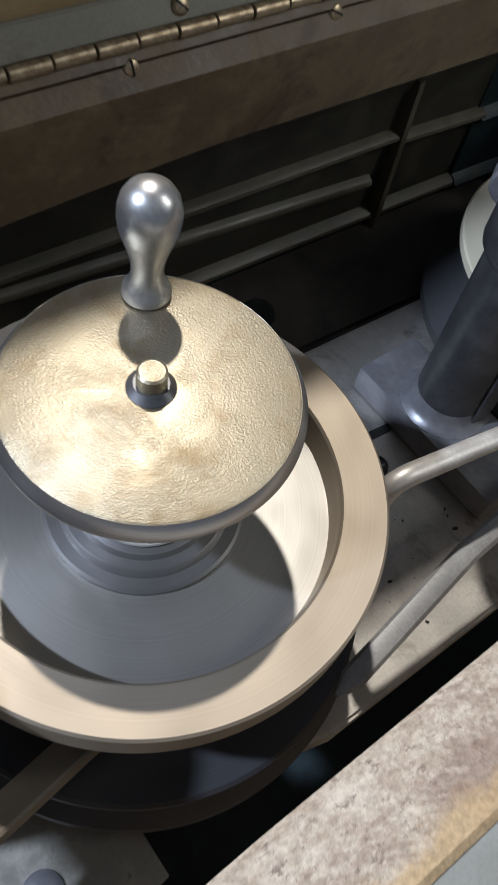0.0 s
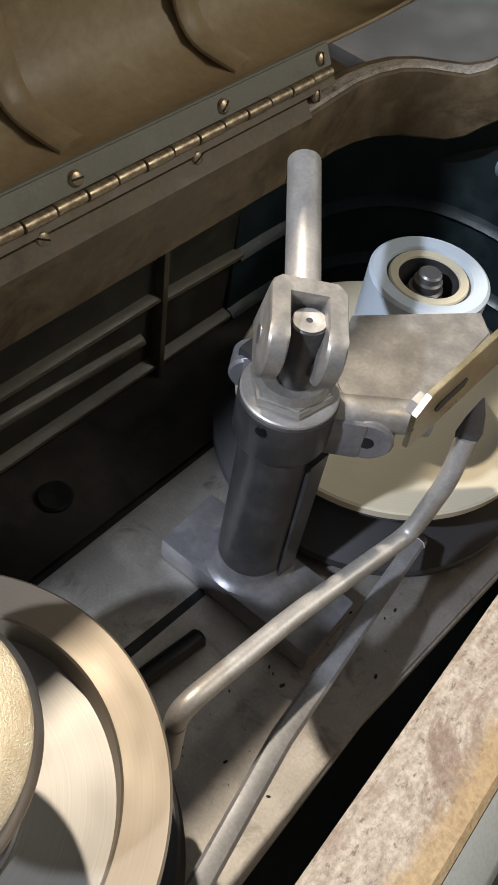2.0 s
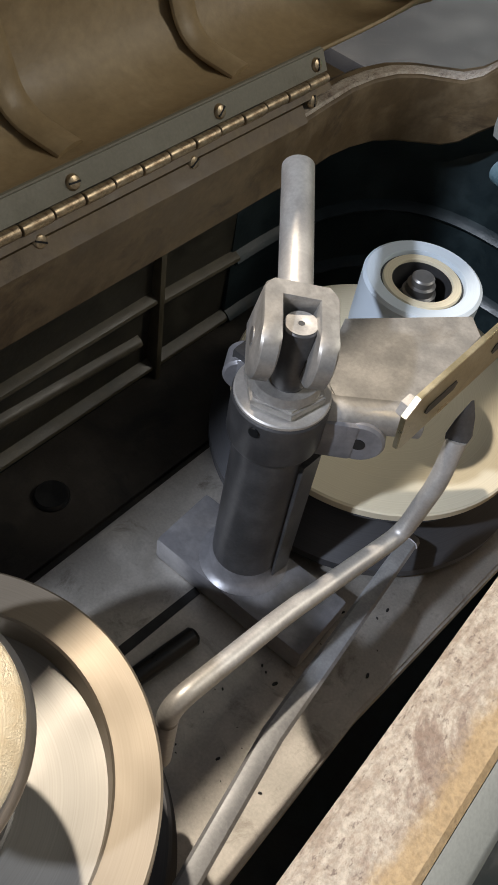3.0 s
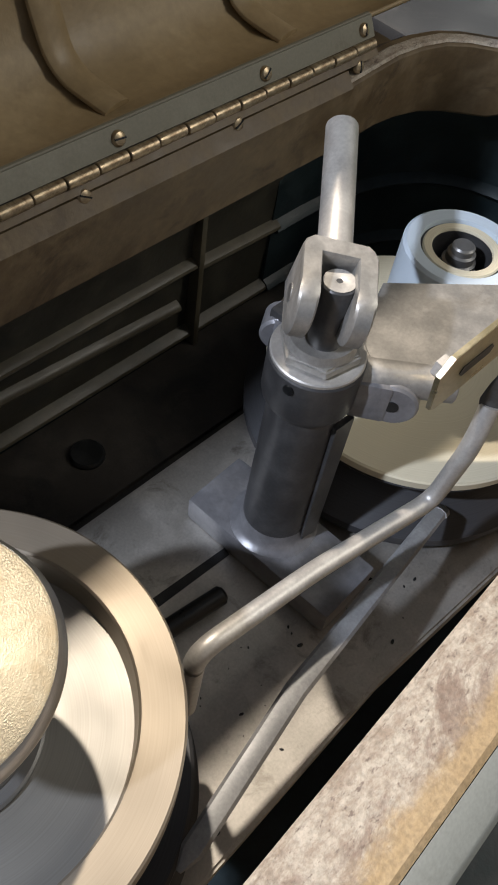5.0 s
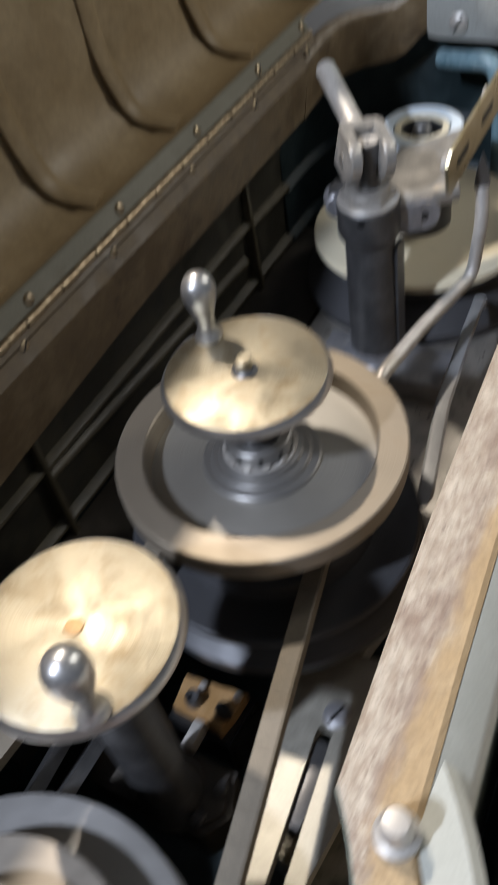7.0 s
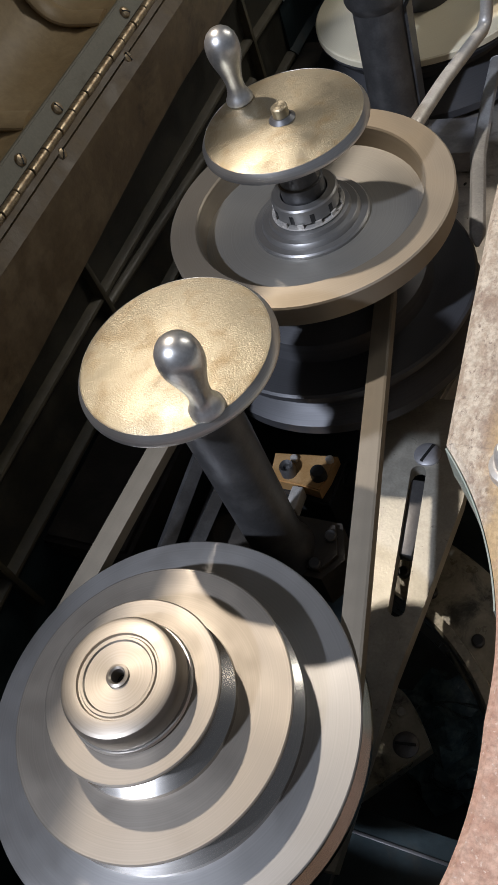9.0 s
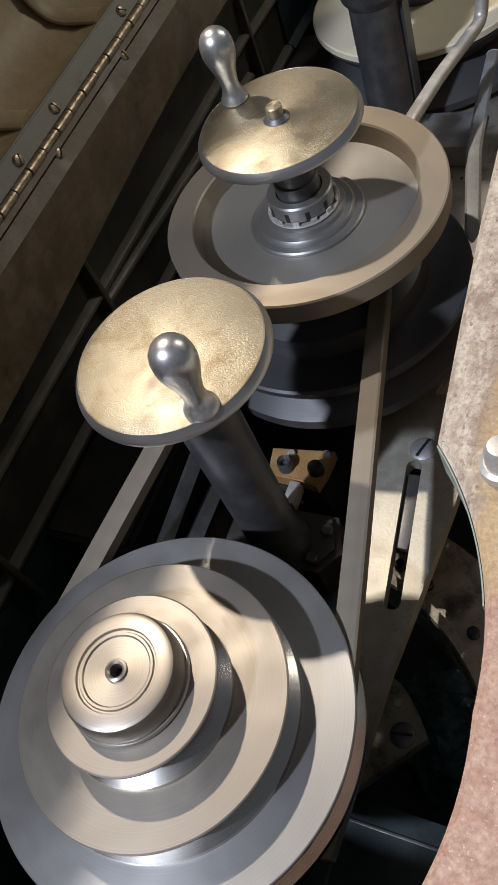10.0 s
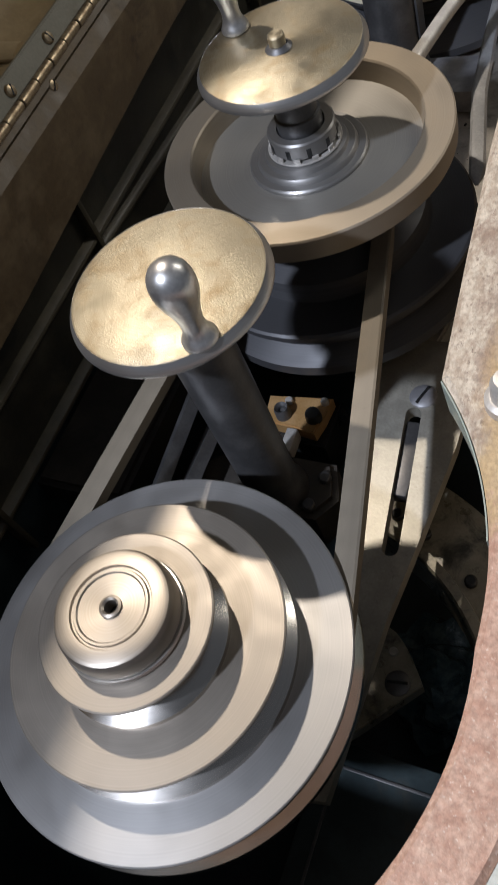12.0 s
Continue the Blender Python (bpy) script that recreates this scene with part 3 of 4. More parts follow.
# ---- pulleys ----
def middle_pulley():
    p = thing("step_pulley", "large turned iron pulley with a dished top, spinning", "pulley", pose(0, 0, 0))
    part("rim", lathe([(0.1085, 0.1595), (0.1100, 0.1612), (0.1345, 0.1612), (0.1360, 0.1598), (0.1360, 0.1395), (0.1345, 0.1380), (0.1100, 0.1290), (0.1055, 0.1300), (0.1060, 0.1400)], 128), M_TAN_RIM, p, "tan turned top rim")
    part("web", lathe([(0.0, 0.1395), (0.052, 0.1395), (0.1062, 0.1395), (0.1062, 0.1300), (0.0, 0.1300)], 128), M_WEB, p, "grey turned dished web")
    part("hub", lathe([(0.0, 0.135), (0.0560, 0.1398), (0.0560, 0.1425), (0.0545, 0.1440), (0.0480, 0.1440), (0.0470, 0.1475), (0.0455, 0.1490), (0.0400, 0.1490), (0.0385, 0.1530), (0.0300, 0.1545), (0.0, 0.1545)], 96), M_PULLEY, p, "stepped grey hub")
    part("belt_groove", lathe([(0.1335, 0.1378), (0.0700, 0.1150), (0.0620, 0.1000), (0.0620, 0.0880), (0.1000, 0.0700), (0.0, 0.0700), (0.0, 0.1290), (0.1050, 0.1290)], 96), M_DARK_IRON, p, "dark oiled groove")
    part("lower_step", lathe([(0.0, 0.0690), (0.0980, 0.0690), (0.1040, 0.0500), (0.1440, 0.0500), (0.1465, 0.0480), (0.1465, 0.0420), (0.1330, 0.0320), (0.1330, 0.0220), (0.1490, 0.0120), (0.1520, 0.0100), (0.1520, -0.002), (0.1490, -0.005), (0.0, -0.005)], 128), M_DARK_IRON, p, "dark lower step with belt groove")
    part("shaft", lathe([(0.0, -0.006), (0.022, -0.006), (0.022, -0.40), (0.0, -0.40)], 32), M_GUN, p)
    return p


def front_pulley():
    p = thing("spindle_pulley", "four-step turned grey iron cone pulley, spinning", "pulley", pose(0.032, -0.467, 0))
    part("hub", lathe([(0.0046, 0.170), (0.0046, 0.1800), (0.0060, 0.1812), (0.0078, 0.1806), (0.0080, 0.1790), (0.0235, 0.1790), (0.0245, 0.1802), (0.0262, 0.1802), (0.0270, 0.1788), (0.0282, 0.1788), (0.0290, 0.1806), (0.0375, 0.1806), (0.0400, 0.1795), (0.0418, 0.1765), (0.0428, 0.1700), (0.0428, 0.1640), (0.0410, 0.1625), (0.0, 0.1620), (0.0, 0.170)], 96), M_HUB, p, "bright rounded hub cap with ring grooves")
    part("bore", lathe([(0.0, 0.1702), (0.0045, 0.1702), (0.0045, 0.1690), (0.0, 0.1690)], 20), M_BLACK, p)
    def cone(r, z, low, neck, material):
        """One step: a flat face on a bevelled edge, and the polished V groove under it."""
        d = part("step", lathe([(0.0, z), (r - 0.0010, z), (r, z - 0.0008), (r, z - 0.0028), (r - 0.0030, z - 0.0046), (0.0, z - 0.0046)], 128), material, p)
        part("groove", lathe([(0.0, z - 0.0048), (r - 0.0032, z - 0.0048), (neck, z - 0.0120), (neck, z - 0.0140), (r + 0.0010, low + 0.0030), (r + 0.0016, low - 0.001), (0.0, low - 0.001)], 128), M_POLISHED, d, "polished belt groove")
    cone(0.0630, 0.1585, 0.1262, 0.0300, M_PULLEY_RIM)
    part("collar", lathe([(0.0, 0.1590), (0.0440, 0.1590), (0.0450, 0.1605), (0.0440, 0.1622), (0.0, 0.1622)], 64), M_EDGE, p)
    cone(0.1030, 0.1256, 0.0938, 0.0700, M_PULLEY_RIM)
    cone(0.1430, 0.0930, 0.0600, 0.1150, M_PULLEY)
    part("step", lathe([(0.0, 0.0585), (0.1340, 0.0585), (0.1360, 0.0560), (0.1360, 0.0400), (0.1320, 0.0350), (0.0, 0.0350)], 128), M_DARK_IRON, p, "dark bottom flange")
    part("sleeve", lathe([(0.0, 0.034), (0.05, 0.034), (0.05, -0.42), (0.0, -0.42)], 48), M_GUN, p)
    return p


def rear_pulley():
    p = thing("motor_pulley", "cream faced motor pulley with a blue-white sleeve, spinning", "pulley", pose(-0.0415, 0.534, 0))
    part("face", lathe([(0.0, 0.0440), (0.1470, 0.0440), (0.1490, 0.0425), (0.1490, 0.0350), (0.1460, 0.0330), (0.0, 0.0330)], 128), M_CREAM, p, "cream painted top face")
    part("edge", lathe([(0.0, 0.0325), (0.1440, 0.0325), (0.1480, 0.031), (0.1400, 0.0200), (0.1200, 0.0120), (0.1200, 0.0000), (0.1580, -0.0250), (0.1640, -0.0280), (0.1640, -0.0380), (0.1600, -0.0400), (0.0, -0.0400)], 128), M_DARK_IRON, p, "dark grooved lower step")
    part("sleeve", lathe([(0.0365, 0.1810), (0.0375, 0.1830), (0.0490, 0.1840), (0.0520, 0.1815), (0.0520, 0.1250), (0.0365, 0.1250)], 96), M_BLUEWHITE, p, "blue-white enamelled sleeve")
    part("neck", lathe([(0.0, 0.1255), (0.0400, 0.1255), (0.0400, 0.0445), (0.0, 0.0445)], 64), M_DARK_IRON, p, "dark neck under the sleeve")
    part("ring", lathe([(0.0262, 0.1800), (0.0270, 0.1815), (0.0335, 0.1815), (0.0345, 0.1800), (0.0345, 0.1790), (0.0262, 0.1790)], 64), M_CREAM, p, "cream ring in the sleeve")
    part("bore", lathe([(0.0262, 0.1788), (0.0364, 0.1788), (0.0364, 0.1260), (0.0, 0.1260), (0.0, 0.1400), (0.0262, 0.1400)], 64), M_GUN, p, "dark turned bore")
    part("spindle", lathe([(0.0, 0.1860), (0.0085, 0.1860), (0.0100, 0.1845), (0.0100, 0.1790), (0.0125, 0.1780), (0.0125, 0.1710), (0.0150, 0.1700), (0.0150, 0.1620), (0.0170, 0.1610), (0.0170, 0.1402), (0.0, 0.1402)], 48), M_PULLEY, p, "turned steel spindle end")
    return p

PULLEY_M = middle_pulley()
PULLEY_C = front_pulley()
PULLEY_R = rear_pulley()


class BeltLoop:
    """The loop of a belt round two pulleys, as a path by length."""

    def __init__(self, c0, r0, c1, r1):
        self.c0, self.r0, self.c1, self.r1 = Vector(c0), r0, Vector(c1), r1
        d = self.c1 - self.c0
        self.base = math.atan2(d.y, d.x)
        self.off = math.acos((r0 - r1) / d.length)
        self.arc0 = (2 * math.pi - 2 * self.off) * r0
        self.arc1 = 2 * self.off * r1
        self.run = math.sqrt(d.length ** 2 - (r0 - r1) ** 2)
        self.total = self.arc0 + self.arc1 + 2 * self.run

    def rim(self, c, r, a):
        return Vector((c.x + r * math.cos(a), c.y + r * math.sin(a)))

    def at(self, s):
        """The point at length s and the turn in degrees, which grows from lap to lap."""
        laps, s = divmod(s, self.total)
        a0 = self.base + self.off
        a1 = self.base - self.off + 2 * math.pi
        if s < self.arc0:
            a = a0 + s / self.r0
            p = self.rim(self.c0, self.r0, a)
        elif s < self.arc0 + self.run:
            f = (s - self.arc0) / self.run
            a = a1
            p = self.rim(self.c0, self.r0, a).lerp(self.rim(self.c1, self.r1, a), f)
        elif s < self.arc0 + self.run + self.arc1:
            a = a1 + (s - self.arc0 - self.run) / self.r1
            p = self.rim(self.c1, self.r1, a)
        else:
            f = (s - self.arc0 - self.run - self.arc1) / self.run
            a = a0 + 2 * math.pi
            p = self.rim(self.c1, self.r1, a).lerp(self.rim(self.c0, self.r0, a), f)
        return p, math.degrees(a) + 90 + 360 * laps


LOOP = BeltLoop((0.0, 0.0), 0.0720, (0.032, -0.467), 0.1360)
BELT_Z, LINKS = 0.081, 66
drive_belt = thing("drive_belt", "worn grey rubber belt between the spindle and middle pulleys", "belt")
BELT_LINKS = []


def build_belt():
    half, high, thick = LOOP.total / LINKS / 2 - 0.00005, 0.0080, 0.0165
    sec = [(-0.002, -high), (-0.002, high), (0.0, high + 0.0008), (thick, high * 0.72), (thick, -high * 0.72), (0.0015, -high - 0.0008)]
    bm = bmesh.new()
    rows = [[bm.verts.new((x, o, h)) for o, h in sec] for x in (-half, 0.0, half)]
    for p, q in zip(rows, rows[1:]):
        for j in range(6):
            bm.faces.new((p[j], p[(j + 1) % 6], q[(j + 1) % 6], q[j]))
    bm.faces.new(rows[0][::-1])
    bm.faces.new(rows[-1])
    me = settle_mesh(bm, "belt_link", M_BELT)
    for k in range(LINKS):
        ob = new("belt_link", me)
        ob.parent = drive_belt
        BELT_LINKS.append(ob)

build_belt()


strap = thing("flat_strap", "pale grey flat steel strap beside the column", "strap")
part("strap", tube([(0.1360, 0.060, 0.052), (0.1330, 0.074, 0.052), (0.1060, 0.200, 0.050), (0.0920, 0.310, 0.038), (0.0760, 0.430, 0.014)], [0.002, 0.0080, 0.0085, 0.0080, 0.0075], 8, flat=0.40), M_STRAP, strap)
part("hook", tube([(0.0765, 0.427, 0.014), (0.072, 0.450, -0.010), (0.066, 0.470, FLOOR)], 0.0085, 8, flat=0.6), M_STRAP, strap, "bent end on the base plate")


# ---- crank discs ----
def handle_profile(h):
    prof = [(0.0, 0.0), (0.0105, 0.0), (0.0114, 0.0012), (0.0112, 0.0035), (0.0098, 0.0060), (0.0080, 0.0100), (0.0073, 0.0145), (0.0074, 0.0190), (0.0083, 0.0240), (0.0099, 0.0300), (0.0117, 0.0355), (0.0131, 0.0410), (0.0137, 0.0460), (0.0135, 0.0510), (0.0123, 0.0560), (0.0099, 0.0600), (0.0065, 0.0628), (0.0030, 0.0640), (0.0, 0.0643)]
    return [(r * 1.09, z * h) for r, z in prof]


def crank(name, label, centre, z, knob):
    c = thing(name, label, "crank disc", pose(centre[0], centre[1], z))
    part("disc", lathe([(0.0, 0.0), (0.0685, 0.0), (0.0698, -0.0006), (0.0735, -0.0065), (0.0735, -0.0085), (0.0700, -0.0105), (0.0, -0.0105)], 128), M_DISC, c, "oily turned steel disc")
    part("chamfer", lathe([(0.0700, -0.0004), (0.0739, -0.0063), (0.0740, -0.0087), (0.0730, -0.0095), (0.0695, -0.0095), (0.0690, -0.0020)], 128), M_EDGE, c, "bright chamfered edge")
    part("handle", lathe(handle_profile(1.07), 40), M_KNOB, c, "polished ball handle", pose(knob[0], knob[1], 0.0))
    return c

disc_a = crank("crank_disc", "oily steel crank disc with ball handle over the middle pulley", (0, 0), 0.250, (-0.0505, 0.0270))
part("centre_bolt", lathe([(0.0, 0.0125), (0.0060, 0.0125), (0.0072, 0.0115), (0.0072, 0.0035), (0.0, 0.0035)], 32), M_DISC, disc_a, "worn brassy bolt head")
part("bolt_washer", lathe([(0.0, 0.0035), (0.0085, 0.0035), (0.0095, 0.0025), (0.0118, 0.0004), (0.0, 0.0004)], 32), M_GUN, disc_a)
part("shaft", lathe([(0.0, -0.0100), (0.0190, -0.0100), (0.0190, -0.0620), (0.0210, -0.0630), (0.0210, -0.0900), (0.0, -0.0900)], 48), M_GUN, disc_a, "dark shaft under the disc")
disc_b = crank("crank_disc", "oily steel crank disc with ball handle on a post", (0.017, -0.2655), 0.2625, (0.0455, -0.0425))
part("centre_mark", lathe([(0.0, 0.0012), (0.0060, 0.0010), (0.0070, 0.0002), (0.0, 0.0002)], 24), M_BRONZE, disc_b, "rust-stained centre")
part("post", lathe([(0.0, -0.0100), (0.0255, -0.0100), (0.0255, -0.2600), (0.0275, -0.2800), (0.0330, -0.2960), (0.0330, -0.3120), (0.0, -0.3120)], 48), M_GUN, disc_b, "dark blued steel post")

nut = thing("castle_nut", "slotted steel lock nut with a bent tab washer", "nut", pose(0, 0, 0.1547))
def castle():
    bm = lathe([(0.0215, 0.012), (0.0225, 0.0195), (0.0300, 0.0200), (0.0315, 0.0185), (0.0315, 0.0045), (0.0215, 0.0045)], 64)
    return bm
part("body", castle(), M_PULLEY, nut, "grey steel ring")
for k in range(10):
    a = 2 * math.pi * k / 10 + 0.22
    part("slot", box((0.0250, -0.0022, 0.0046), (0.0318, 0.0022, 0.0140), 0.0004, pose(0, 0, 0, 0, 0, math.degrees(a))), M_BLACK, nut)
part("tab_washer", lathe([(0.0220, 0.0), (0.0345, 0.0), (0.0350, 0.0008), (0.0345, 0.0018), (0.0220, 0.0018)], 64), M_STEEL, nut, "bright tab washer")
for k in range(12):
    a = 360 * k / 12 + 8
    part("tab", box((0.0320, -0.0032, 0.0010), (0.0338, 0.0032, 0.0060), 0.0005, pose(0, 0, 0, 0, 0, a)), M_STEEL, nut)


# ---- column with lever ----
COL = (-0.027, 0.327)
def build_column():
    c = thing("clamp_column", "dark blued steel column with a collar and side ears on a cast foot", "column", pose(COL[0], COL[1], 0))
    part("tube", lathe([(0.0, 0.165), (0.0285, 0.165), (0.0300, 0.010), (0.0300, FLOOR + 0.030), (0.0, FLOOR + 0.030)], 64), M_GUN, c, "dark tube")
    part("collar", lathe([(0.0, 0.1600), (0.0280, 0.1560), (0.0345, 0.1660), (0.0355, 0.1700), (0.0355, 0.2060), (0.0345, 0.2075), (0.0, 0.2075)], 64), M_GUN, c, "dark clamping collar")
    part("washer", lathe([(0.0, 0.2078), (0.0345, 0.2078), (0.0345, 0.2100), (0.0335, 0.2110), (0.0, 0.2110)], 64), M_STEEL, c, "bright washer")
    part("hex_nut", hexagon(0.0300, 0.2112, 0.2200, 0.35), M_FORK, c, "steel hex nut")
    part("nut_ring", lathe([(0.0, 0.2202), (0.0255, 0.2202), (0.0235, 0.2265), (0.0, 0.2265)], 48), M_FORK, c)
    part("stud", lathe([(0.0, 0.2790), (0.0112, 0.2790), (0.0120, 0.2780), (0.0120, 0.2266), (0.0, 0.2266)], 40), M_GUN, c, "centre-drilled stud end", pose(0.004, -0.003, 0))
    part("stud_face", lathe([(0.0022, 0.2793), (0.0108, 0.2793), (0.0108, 0.2796), (0.0028, 0.2796)], 32), M_STEEL, c, "worn bright end face", pose(0.004, -0.003, 0))
    part("set_screw", rod((0.0060, -0.0330, 0.199), (0.0066, -0.0362, 0.199), 0.0042, 16), M_BLACK, c, "black set screw hole")
    # foot: a thick bar with two block ends and a fillet round the tube
    part("foot", box((-0.0700, -0.041, FLOOR + 0.0005), (0.0970, 0.029, -0.0185), 0.0045, pose(0, 0, 0, 0, 0, 3)), M_FOOT, c, "grey cast foot with block ends")
    part("fillet", lathe([(0.0, 0.010), (0.0290, 0.010), (0.0300, 0.000), (0.0320, -0.010), (0.0355, -0.0150), (0.0405, -0.0180), (0.0405, -0.0300), (0.0, -0.0300)], 48), M_FOOT, c, "grey cast fillet")
    part("web", prism([(0.028, 0.0), (0.033, 0.0), (0.0335, 0.020), (0.0285, 0.020)], -0.017, 0.150), M_GUN, c, "stiffening rib")
    # ears with a cross shaft
    v = Vector((0.53, -0.85, 0))
    for e, r in ((Vector((0.049, 0.036, 0.178)), 0.0195), (Vector((-0.042, 0.012, 0.190)), 0.0165)):
        lug = join(rod(e - v * 0.013, e + v * 0.011, r, 32, 0.002), box((-0.022, -0.012, -r + 0.001), (0.018, 0.012, r - 0.001), 0.003, Matrix.Translation(e * 0.66 + Vector((0, 0, 0.34 * e.z))) @ pose(0, 0, 0, 0, 0, math.degrees(math.atan2(e.y, e.x)))))
        ear = part("ear", lug, M_FOOT, c, "drilled grey cast ear")
        part("hole", rod(e + v * 0.010, e + v * 0.0116, 0.0055, 16), M_BLACK, ear)
    part("block", box((-0.050, 0.002, 0.186), (-0.030, 0.024, 0.211), 0.003), M_GUN, c, "square cast block over the ear")

def build_lever():
    ev = thing("clevis_lever", "bright steel clevis with a round lever rod", "lever")
    e_d = Vector((-0.65, 0.735, 0.20)).normalized()
    e_u = Vector((0.759, 0.6425, 0.1057))
    e_u = (e_u - e_d * e_u.dot(e_d)).normalized()
    e_n = e_u.cross(e_d).normalized()
    if e_n.z < 0:
        e_n = -e_n
    # the fork is turned a little about its own length
    yaw, across = math.radians(14), e_u.copy()
    e_u = across * math.cos(yaw) - e_n * math.sin(yaw)
    e_n = e_n * math.cos(yaw) + across * math.sin(yaw)
    o = Vector((-0.0193, 0.3212, 0.2652)) - across * 0.0050
    fr = Matrix((e_u, e_d, e_n)).transposed().to_4x4()
    fr.translation = o
    w, g, h = 0.0250, 0.0118, 0.0225
    # fork with round-ended cheeks, built in slices across its thickness
    bm = bmesh.new()
    rows = []
    slices = [-1.0, -0.93, -0.8, -0.6, -0.4, -0.2, 0.0, 0.2, 0.4, 0.6, 0.8, 0.93, 1.0]
    for k in slices:
        end = -0.005 - 0.0215 * math.sqrt(max(0.0, 1 - k * k))
        c = 0.0009 if abs(k) == 1.0 else 0.0
        ring = [(-w + c, end + 0.003), (-w + 0.0016 + c, end), (-g - 0.0016 - c, end), (-g - c, end + 0.003), (-g - c, 0.020 + c), (g + c, 0.020 + c), (g + c, end + 0.003), (g + 0.0016 + c, end), (w - 0.0016 - c, end), (w - c, end + 0.003), (w - c, 0.024), (w - 0.0022 - c, 0.029 - c), (w - 0.007, 0.0325 - c), (-w + 0.007, 0.0325 - c), (-w + 0.0022 + c, 0.029 - c), (-w + c, 0.024)]
        rows.append([bm.verts.new((x, y, k * h)) for x, y in ring])
    for p, q in zip(rows, rows[1:]):
        for j in range(16):
            bm.faces.new((p[j], p[(j + 1) % 16], q[(j + 1) % 16], q[j]))
    bm.faces.new(rows[0][::-1])
    bm.faces.new(rows[-1])
    bmesh.ops.recalc_face_normals(bm, faces=bm.faces)
    bm.transform(fr)
    part("clevis", bm, M_FORK, ev, "milled steel clevis with rounded cheeks")
    bm = rod((0.0, 0.031, 0.006), (0.0, 0.143, 0.008), 0.0117, 36, 0.001)
    bm.transform(fr)
    part("rod", bm, M_STEEL, ev, "round ground steel rod")
    for s in (-1, 1):
        bm = rod((s * (w - 0.001), 0.004, -0.004), (s * (w + 0.0006), 0.004, -0.004), 0.006, 20)
        bm.transform(fr)
        part("pivot_pin", bm, M_KNOB, ev)

build_column()
build_lever()


# ---- bracket, strip, bent rod ----
def build_bracket():
    b = thing("pivot_bracket", "flat steel bracket plate welded to a round pivot bar", "bracket")
    bm = prism([(-0.046, 0.424), (0.020, 0.505), (0.038, 0.490), (0.044, 0.392), (0.000, 0.354), (-0.022, 0.366)], 0.194, 0.204, 0.0012)
    part("plate", bm, M_FORK, b, "grey steel plate with oil marks")
    part("pivot_bar", rod((-0.006, 0.346, 0.1915), (0.050, 0.395, 0.1915), 0.0135, 32, 0.001), M_FORK, b, "round pivot bar")

def build_strip():
    s = thing("zinc_strip", "yellow zinc plated angle strip with slots, bolted on edge", "strip")
    a, d = Vector((0.060, 0.335, 0.222)), Vector((0.05, 0.985, 0.16)).normalized()
    n = Vector((0.985, -0.05, 0.0)).normalized()
    up = n.cross(d)
    up = up if up.z > 0 else -up
    fr = Matrix((d, up, n)).transposed().to_4x4()
    fr.translation = a
    bm = prism([(0.0, 0.0), (0.006, -0.004), (0.165, -0.002), (0.170, 0.004), (0.170, 0.040), (0.164, 0.046), (0.012, 0.046), (0.0, 0.036)], -0.002, 0.002, 0.0006)
    bm.transform(fr)
    part("web", bm, M_ZINC, s, "upright yellow zinc web")
    for x in (0.025, 0.095):
        bm = prism([(x, 0.016), (x + 0.028, 0.016), (x + 0.031, 0.021), (x + 0.028, 0.026), (x, 0.026), (x - 0.003, 0.021)], 0.0021, 0.0026)
        bm.transform(fr)
        part("slot", bm, M_BLACK, s)
    for x in (0.012, 0.125):
        bm = hexagon(0.0085, -0.0085, -0.0021)
        bm.transform(fr @ pose(x, 0.030, 0))
        part("bolt", bm, M_STEEL, s, "steel hex bolt")

def build_bent_rod():
    r = thing("bent_rod", "bent steel rod with a flattened pointed end", "rod")
    p = smooth_path([(0.058, 0.138, 0.035), (0.058, 0.140, 0.128), (0.064, 0.250, 0.110), (0.079, 0.378, 0.090), (0.085, 0.382, 0.165), (0.080, 0.393, 0.200)], 0.02, 8)
    part("bar", tube(p, 0.0075, 20), M_STEEL, r, "round worn bar")
    part("point", tube([(0.0805, 0.3915, 0.196), (0.0800, 0.3930, 0.205), (0.0785, 0.3940, 0.220), (0.0775, 0.3945, 0.238)], [0.0072, 0.0095, 0.0080, 0.0012], 12, flat=0.35), M_GUN, r, "flattened pointed end")

build_bracket()
build_strip()
build_bent_rod()


